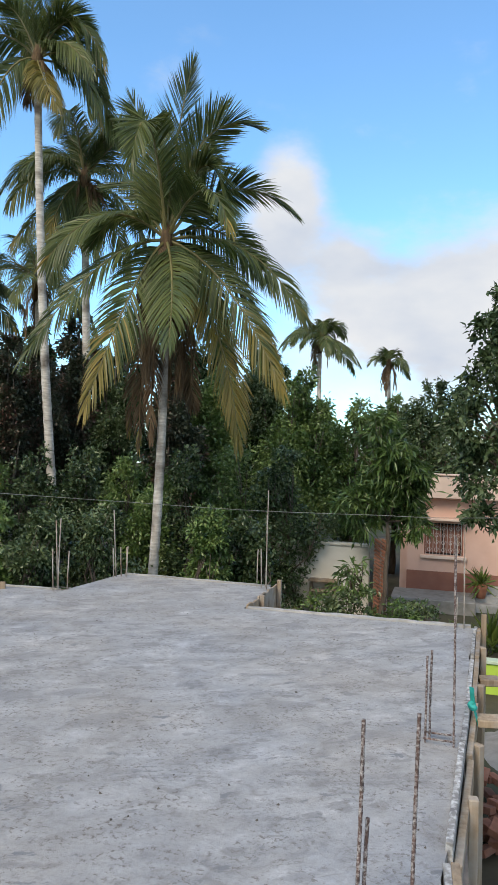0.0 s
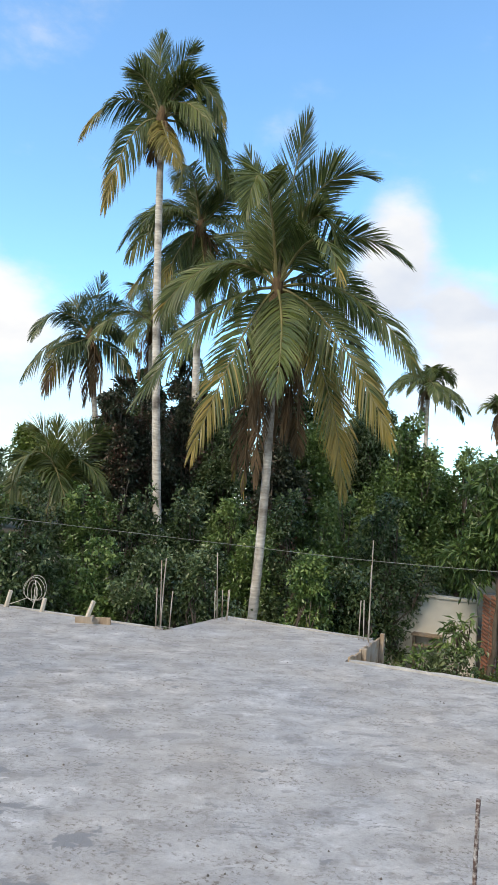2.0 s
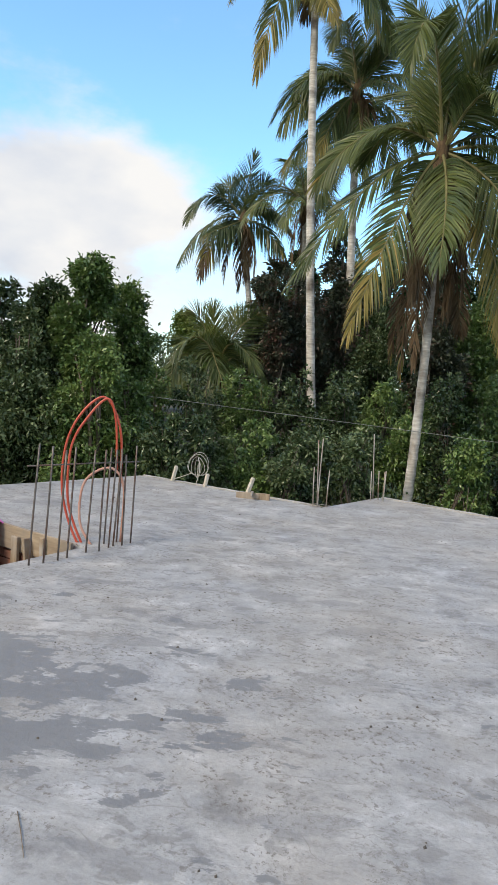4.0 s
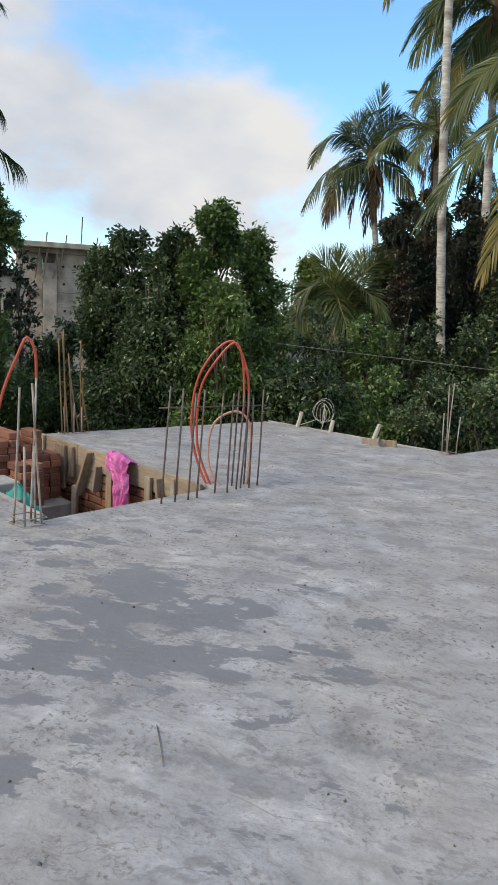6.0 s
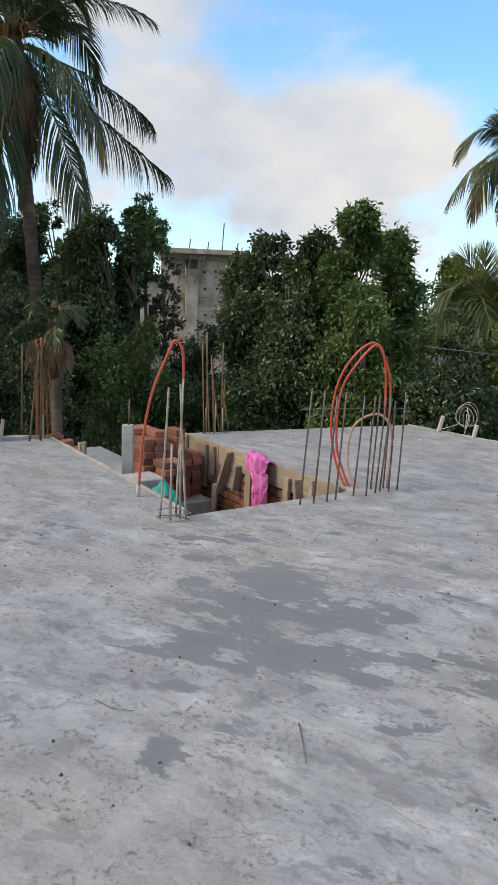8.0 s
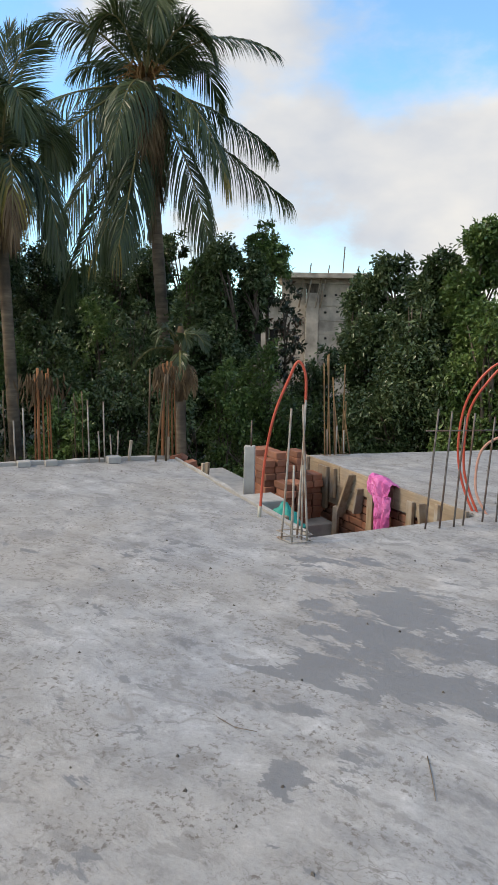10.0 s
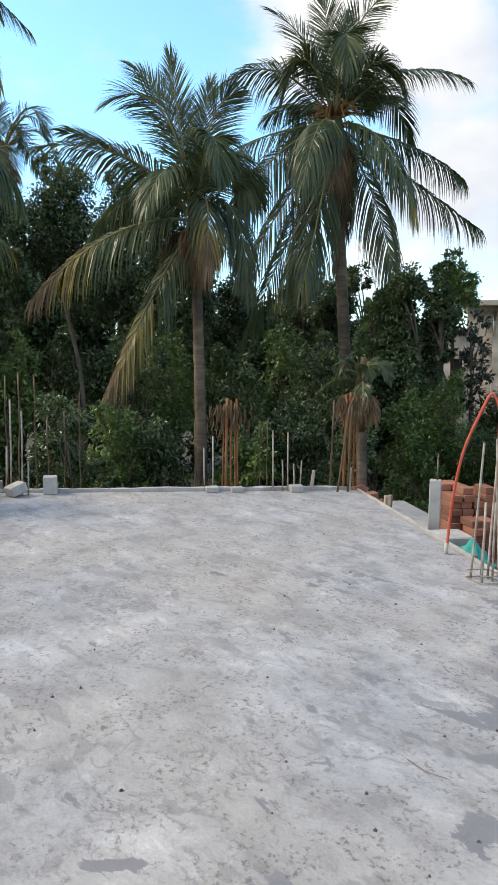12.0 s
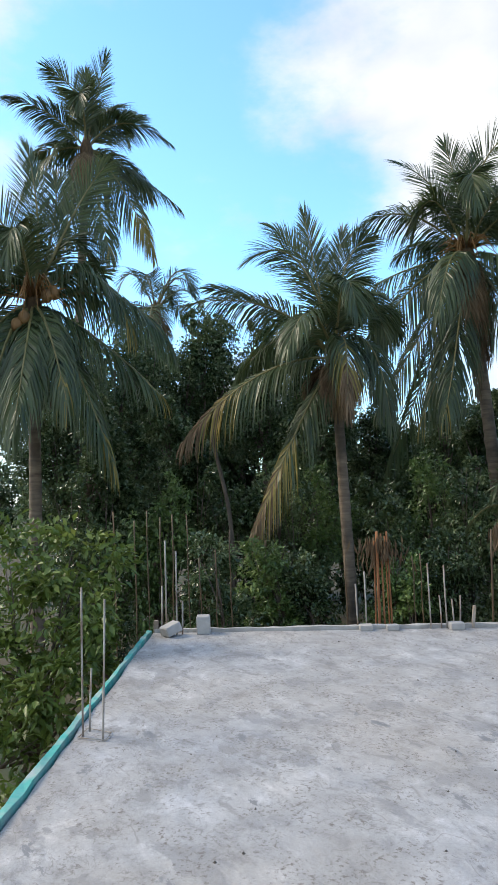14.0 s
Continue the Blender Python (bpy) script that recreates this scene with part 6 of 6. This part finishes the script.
stack("brick pier beside the stair opening", -6.5, 3.30, GROUND, 1, 2, 31, 3, 0.016, 0.0)
heap = thing("brick_heap", (-8.7, 2.9, -0.6), "tumbled heap of broken bricks", "bricks")
for i in range(34):
    q = rng.random()
    brick_object(heap, BR, -8.95 + rng.uniform(-0.35, 0.4), 2.85 + rng.uniform(-0.2, 0.3), -0.55 + 0.35 * q * rng.random(), rng.uniform(-35, 35), rng.uniform(-25, 25), rng.uniform(0, 180))
po = thing("concrete_post", (-6.23, 2.77, -0.6), "slim precast concrete post with bars on top", "post")
part("shaft", box(-0.052, -0.052, -0.74, 0.052, 0.052, 0.38, 0.006, turn=None), BLOCK, po).matrix_basis = pose(-6.23, 2.77, 0, 0, 0, 62)
for dx, dy, h in ((-0.03, 0.03, 0.62), (0.03, 0.0, 0.58)):
    bar_mesh(po, (-6.23 + dx, 2.77 + dy, 0.37), (-6.23 + dx, 2.77 + dy, h), 0.007, STEEL)
tagged(part("concrete_step", box(-6.1, 2.62, -0.6, -5.78, 2.95, -0.06, 0.01), BLOCK), "pale concrete step block by the opening", "step")
tagged(part("concrete_step", box(-5.76, 2.6, -1.35, -5.2, 2.9, -1.05, 0.01), BLOCK), "lower pale concrete step block", "step")
timber("prop", (-5.15, 2.62, -1.6), (-5.14, 2.60, -0.02), 0.07, 0.05, "pale squared prop in the stair opening", group="props")


def draped(name, label, mat, cat, verts_fn, nu, nv, thick=0.006, smooth=True):
    vs = [verts_fn(i / nu, j / nv) for i in range(nu + 1) for j in range(nv + 1)]
    fs = [(i * (nv + 1) + j, (i + 1) * (nv + 1) + j, (i + 1) * (nv + 1) + j + 1, i * (nv + 1) + j + 1) for i in range(nu) for j in range(nv)]
    o = tagged(new(name, mesh_of(name, vs, fs, mat, smooth=smooth)), label, cat)
    m = o.modifiers.new("solid", "SOLIDIFY")
    m.thickness = thick
    return o


def pink(u, v):
    # bunched over the board edge at the top, falling in sharp lengthwise folds to a narrower tail
    q = u * 2 - 1
    gather = min(1.0, max(0.0, (v - 0.22) / 0.3))
    wide = 0.185 - 0.075 * gather + 0.015 * noise.noise(Vector((0, v * 4, 1)))
    pleat = 0.026 * abs(math.sin(q * 6.5 + 1.5 * noise.noise(Vector((u * 2, v * 3, 6))))) * (0.3 + 0.7 * v) + 0.05 * abs(noise.noise(Vector((u * 5, v * 5.5, 2)))) * (1 - 0.6 * v) + 0.022 * abs(noise.noise(Vector((u * 13 + v * 5, v * 10, 5))))
    over = max(0.0, 0.14 - v) / 0.14
    z = 0.11 - 0.62 * max(0.0, v - 0.12) / 0.88 - 0.10 * over * over - 0.06 * abs(q) ** 3 * (v < 0.35) + 0.02 * noise.noise(Vector((u * 6, v * 2, 9)))
    return (-5.74 + q * wide + 0.09 * gather, 3.96 - 0.07 * math.cos(q * 1.4) * min(1.0, v * 5) - pleat + 0.14 * over, z)


draped("plastic_sheet", "crumpled bright pink plastic sack hung on the boards", PINK, "plastic sack", pink, 34, 26, smooth=False)


def teal(u, v):
    n = noise.noise(Vector((u * 5, v * 5, 3))) * 0.07 + noise.noise(Vector((u * 13, v * 13, 7))) * 0.035
    return (-5.6 + 0.3 * u + 0.03 * n, 2.64 + 0.26 * v, -0.14 + 0.16 * math.sin(math.pi * u) * math.sin(math.pi * v) + n - 0.05 * v)


draped("net_cloth", "crumpled teal green netting on the step", TEAL, "cloth", teal, 22, 18, 0.004)

# ---- neighbour's house ----
def house():
    h = thing("house", (2.0, 22.0, GROUND), "single-storey pink house with brown skirting", "house")
    y0 = 20.6
    zb, zw, zt = GROUND - 0.1, 0.60, 1.22
    # front wall with a window opening and a door opening
    wx0, wx1, wz0, wz1 = -0.52, 0.52, -0.98, -0.10
    for x0, x1, z0, z1 in ((-0.98, wx0, -1.44, zw), (wx1, 6.0, -1.44, zw), (wx0, wx1, wz1, zw), (wx0, wx1, -1.44, wz0)):
        part("wall", box(x0, y0, z0, x1, y0 + 0.2, z1), PINK_PAINT, h)
    part("skirting", box(-0.98, y0 - 0.012, zb, 6.0, y0 + 0.2, -1.442), BROWN_PAINT, h)
    part("wall", box(-1.18, y0 + 0.201, zb, -0.982, 27, zw), PINK_PAINT, h)
    part("wall", box(-1.18, 27.001, zb, 6.0, 27.2, zw), PINK_PAINT, h)
    part("wall", box(5.8, y0 + 0.201, zb, 6.0, 27, zw), PINK_PAINT, h)
    part("parapet", box(-1.6, y0 - 0.35, zw + 0.002, 6.3, y0 + 0.1, zt, 0.015), CREAM_PAINT, h)
    part("roof", box(-1.6, y0 + 0.102, zw + 0.002, 6.3, 27.3, zw + 0.2), CREAM_PAINT, h)
    part("coping", box(-1.64, y0 - 0.40, zt + 0.002, 6.3, y0 + 0.15, zt + 0.05, 0.01), CREAM_PAINT, h)
    part("sunshade", box(wx0 - 0.12, y0 - 0.3, wz1 + 0.08, wx1 + 0.12, y0 - 0.002, wz1 + 0.14, 0.01), CREAM_PAINT, h)
    # flat near-black panel: the room's shade as colour
    w = part("window", box(wx0, y0 + 0.13, wz0, wx1, y0 + 0.16, wz1), SHADE_IN, h, "window panel coloured as the dark shade behind a curled white grille")
    for x in (wx0 + 0.05, (wx0 + wx1) / 2 + 0.03):
        part("shutter", box(x, y0 + 0.09, wz0 + 0.05, x + 0.42, y0 + 0.125, wz1 - 0.05, 0.01), BROWN_PAINT, w, "reddish brown wooden shutter")
    for x in (wx0, (wx0 + wx1) / 2 - 0.02, wx1 - 0.04):
        part("frame", box(x, y0 + 0.05, wz0 + 0.002, x + 0.04, y0 + 0.12, wz1 - 0.002), BROWN_PAINT, w)
    part("sill", box(wx0 - 0.1, y0 - 0.1, wz0 - 0.1, wx1 + 0.1, y0 - 0.002, wz0 - 0.02, 0.008), CREAM_PAINT, w)
    for i in range(11):
        x = wx0 + 0.05 + i * (wx1 - wx0 - 0.1) / 10
        part("grille_bar", box(x - 0.006, y0 + 0.02, wz0 + 0.003, x + 0.006, y0 + 0.032, wz1 - 0.003), GRILLE, w)
    for i in range(5):
        for k_ in range(4):
            cx, cz = wx0 + 0.14 + i * 0.19, wz0 + 0.13 + k_ * 0.2
            tube("grille_scroll", [(cx + (0.075 - 0.004 * q) * math.cos(q * 0.55), y0 + 0.014, cz + (0.075 - 0.004 * q) * math.sin(q * 0.55)) for q in range(16)], 0.0065, GRILLE, w, 4)
    for i in range(3):
        part("step", box(0.85, y0 - 0.35 - 0.3 * i, zb, 2.6, y0 - 0.05 - 0.3 * i - 0.002, -1.72 - 0.18 * i, 0.01), BLOCK, h)
    part("apron", box(-1.3, y0 - 1.5, zb, 0.84, y0 - 0.014, -1.95, 0.02), SAND, h, "worn dusty cement apron before the wall")
    return h


house()
pot = thing("potted_plant", (0.93, 19.45, GROUND), "terracotta pot with an arching green plant", "potted plant")
tube("pot", [(0.98, 19.9, -1.95), (0.98, 19.9, -1.77), (0.98, 19.9, -1.58)], [0.11, 0.15, 0.18], TERRACOTTA, pot, 14)
r_ = np.random.default_rng(4)
me = leaf_mesh("leaves", np.tile([0.98, 19.9, -1.58], (60, 1)) + r_.normal(0, 0.04, (60, 3)), np.stack([r_.normal(0, 0.7, 60), r_.normal(0, 0.7, 60), r_.uniform(0.3, 1.4, 60)], axis=1), 0.5, 0.06, LEAF_LIGHT, r_, 0.0)
under(new("leaves", me), pot)

# boundary wall, pier, ledge
bw = thing("boundary_wall", (-3.0, 16.8, GROUND), "stained whitewashed boundary wall", "wall")
part("panel", box(-5.4, 16.75, GROUND - 0.1, -1.62, 16.95, -0.42, 0.01), WHITEWASH, bw)
part("coping", box(-5.4, 16.70, -0.418, -1.62, 17.0, -0.36, 0.01), WHITEWASH, bw)
pier = thing("brick_pier", (-1.35, 16.7, GROUND), "red brick gate pier with pale joints", "pier")
part("core", box(-1.50, 16.62, GROUND - 0.1, -1.20, 16.9, -0.18), MORTAR, pier)
BR2 = brick_mesh(0.16, 0.06, 0.05)
for k_ in range(25):
    for i in range(2):
        brick_object(pier, BR2, -1.43 + i * 0.16 + (0.0 if k_ % 2 else 0.01), 16.60, GROUND + 0.06 + k_ * 0.083, 0, 32, rng.uniform(-1.5, 1.5))
ledge = thing("wall_ledge", (-2.65, 16.5, -1.4), "small weathered wooden shelf against the wall", "shelf")
part("shelf", box(-2.98, 16.45, -1.26, -2.30, 16.748, -1.21, 0.006), PLANK, ledge)
part("shelf", box(-2.92, 16.5, -1.50, -2.36, 16.748, -1.455, 0.006), PLANK, ledge)
for x in (-2.93, -2.39):
    part("bracket", box(x - 0.03, 16.52, GROUND - 0.05, x + 0.03, 16.7, -1.262, 0.004), PLANK, ledge)

# yard beside the house: bricks, sand, lime wall, agave
yard = thing("brick_heap", (0.75, 8.2, GROUND), "heap of red bricks in the yard", "bricks")
for i in range(70):
    brick_object(yard, BR, 0.95 + rng.uniform(-0.42, 0.6), 8.1 + rng.uniform(-0.7, 0.7), GROUND + 0.04 + 0.4 * rng.random() ** 2, rng.uniform(-20, 20), rng.uniform(-15, 15), rng.uniform(0, 180))
bm = bmesh.new()
bmesh.ops.create_grid(bm, x_segments=24, y_segments=24, size=1.0)
for v in bm.verts:
    r2 = v.co.x ** 2 + v.co.y ** 2
    v.co.z = GROUND - 0.1 + 0.42 * math.exp(-r2 * 2.2) + 0.03 * noise.noise(v.co * 6)
    v.co.x, v.co.y = v.co.x * 1.1 + 1.3, v.co.y * 1.5 + 10.3
tagged(part("sand_heap", bm, SAND, smooth=True), "low heap of grey building sand", "sand heap", kind="stuff")
lw = thing("low_wall", (1.6, 13.0, GROUND), "low bright lime green painted garden wall", "wall")
part("panel", box(0.62, 12.9, GROUND - 0.1, 3.6, 13.05, -1.78, 0.008), LIME, lw)
part("coping", box(0.58, 12.86, -1.778, 3.64, 13.09, -1.72, 0.008), rough_stuff("pale_green_coping", (0.5, 0.62, 0.45), (0.6, 0.7, 0.55), 3), lw)
ag = thing("agave_plant", (1.05, 15.7, GROUND), "spiky yellow-striped agave in the yard", "plant")
me = leaf_mesh("leaves", np.tile([1.05, 15.7, GROUND + 0.15], (44, 1)) + r_.normal(0, 0.06, (44, 3)), np.stack([r_.normal(0, 0.8, 44), r_.normal(0, 0.8, 44), r_.uniform(0.5, 1.5, 44)], axis=1), 0.85, 0.1, LEAF_LIGHT, r_, 0.0)
under(new("leaves", me), ag)


# ---- unfinished building far off ----
def unfinished():
    b = thing("unfinished_building", (-36, 19, GROUND), "unfinished weathered concrete building with bare columns", "building")
    a = radians(62)
    r = Vector((math.cos(a), math.sin(a), 0))
    o = Vector((-math.sin(a), math.cos(a), 0))
    c0 = o * 40 - r * 0.45

    def slab(name, u0, u1, w0, w1, z0, z1, mat=WEATHERED, parent=b, label=""):
        bm = bmesh.new()
        q = bmesh.ops.create_cube(bm, size=1.0)
        rot = Matrix((r, o, Vector((0, 0, 1)))).transposed().to_4x4()
        p = c0 + r * (u0 + u1) / 2 + o * (w0 + w1) / 2 + Vector((0, 0, (z0 + z1) / 2))
        bmesh.ops.transform(bm, matrix=Matrix.Translation(p) @ rot @ Matrix.Diagonal((u1 - u0, w1 - w0, z1 - z0, 1)), verts=bm.verts)
        bmesh.ops.bevel(bm, geom=list(bm.edges), offset=0.02, segments=1, affect="EDGES")
        return part(name, bm, mat, parent, label)

    # u: along the face, 1 degree is about 0.7 m
    slab("column", 0.75, 1.45, -0.25, 0.5, GROUND - 0.2, 3.4)
    slab("infill", 0.75, 1.45, 0.0, 0.5, 3.402, 3.9, BARK, b, "brown weathered timber infill")
    slab("wall", 1.46, 3.6, 0.0, 6, GROUND - 0.2, 3.9)
    for z in (-0.4, 0.35, 1.9, 2.7):
        slab("course_band", 1.5, 3.55, -0.05, -0.003, z, z + 0.07)
    slab("wall", -0.6, 0.74, 0.3, 6, GROUND - 0.2, 3.9)
    slab("roof_slab", -0.9, 3.9, -0.9, 7, 4.15, 4.42)
    slab("lintel", 1.46, 3.6, -0.03, 0.02, 1.15, 1.35)
    slab("beam", -0.6, 3.6, -0.12, 6, 3.902, 4.148)
    # lower wing with window openings
    for u0, u1, z0, z1 in ((-2.5, -2.2, GROUND - 0.2, 2.75), (-1.7, -1.25, GROUND - 0.2, 2.75), (-0.75, -0.61, GROUND - 0.2, 2.75), (-2.2, -1.7, 1.4, 2.75), (-1.25, -0.75, 1.4, 2.75), (-2.2, -1.7, GROUND - 0.2, 0.4), (-1.25, -0.75, GROUND - 0.2, 0.4)):
        slab("wall", u0 + 0.002, u1 - 0.002, 0.2, 0.5, z0, z1)
    # panels coloured as the shade within the openings
    for u0 in (-2.2, -1.25):
        slab("window", u0 + 0.02, u0 + 0.48, 0.44, 0.48, 0.42, 1.38, SHADE_IN, b, "near-black panel for the shade in an empty window opening")
    slab("wing_roof", -2.65, -0.61, -0.1, 6, 2.752, 2.95)
    for u in (0.35, 0.75, 1.25, 1.5):
        p0, p1 = c0 + r * u - o * 0.3 + Vector((0, 0, 2.6)), c0 + r * (u + 0.25) - o * 0.7 + Vector((0, 0, 4.15))
        part("scaffold_pole", stick(p0, p1, 0.06, 0.06), PLANK, b)
    # small black blocks on the face, painted shade of putlog holes
    for u, z in ((1.7, 3.2), (2.3, 3.25), (2.9, 3.15), (1.75, 2.3), (2.4, 2.35), (3.05, 2.25), (0.2, 3.1), (0.3, 2.2), (1.8, 0.9), (2.6, 0.85)):
        slab("putlog_shade", u, u + 0.13, -0.06, -0.004, z, z + 0.12, SHADE_IN)
    for u, h in ((0.9, 5.0), (1.9, 4.9), (2.7, 5.9), (3.5, 4.9)):
        p = c0 + r * u + o * 0.3
        part("starter_bar", stick(p + Vector((0, 0, 4.4)), p + Vector((0.05, 0.05, h)), 0.05, 0.05), STEEL, b)
    return b


unfinished()
# faces that close the place behind the eye
tagged(part("wall_behind", box(0.6, -9.0, GROUND - 0.1, 6.0, -8.8, 0.9), WHITEWASH), "plain whitewashed yard wall", "wall", kind="structure")
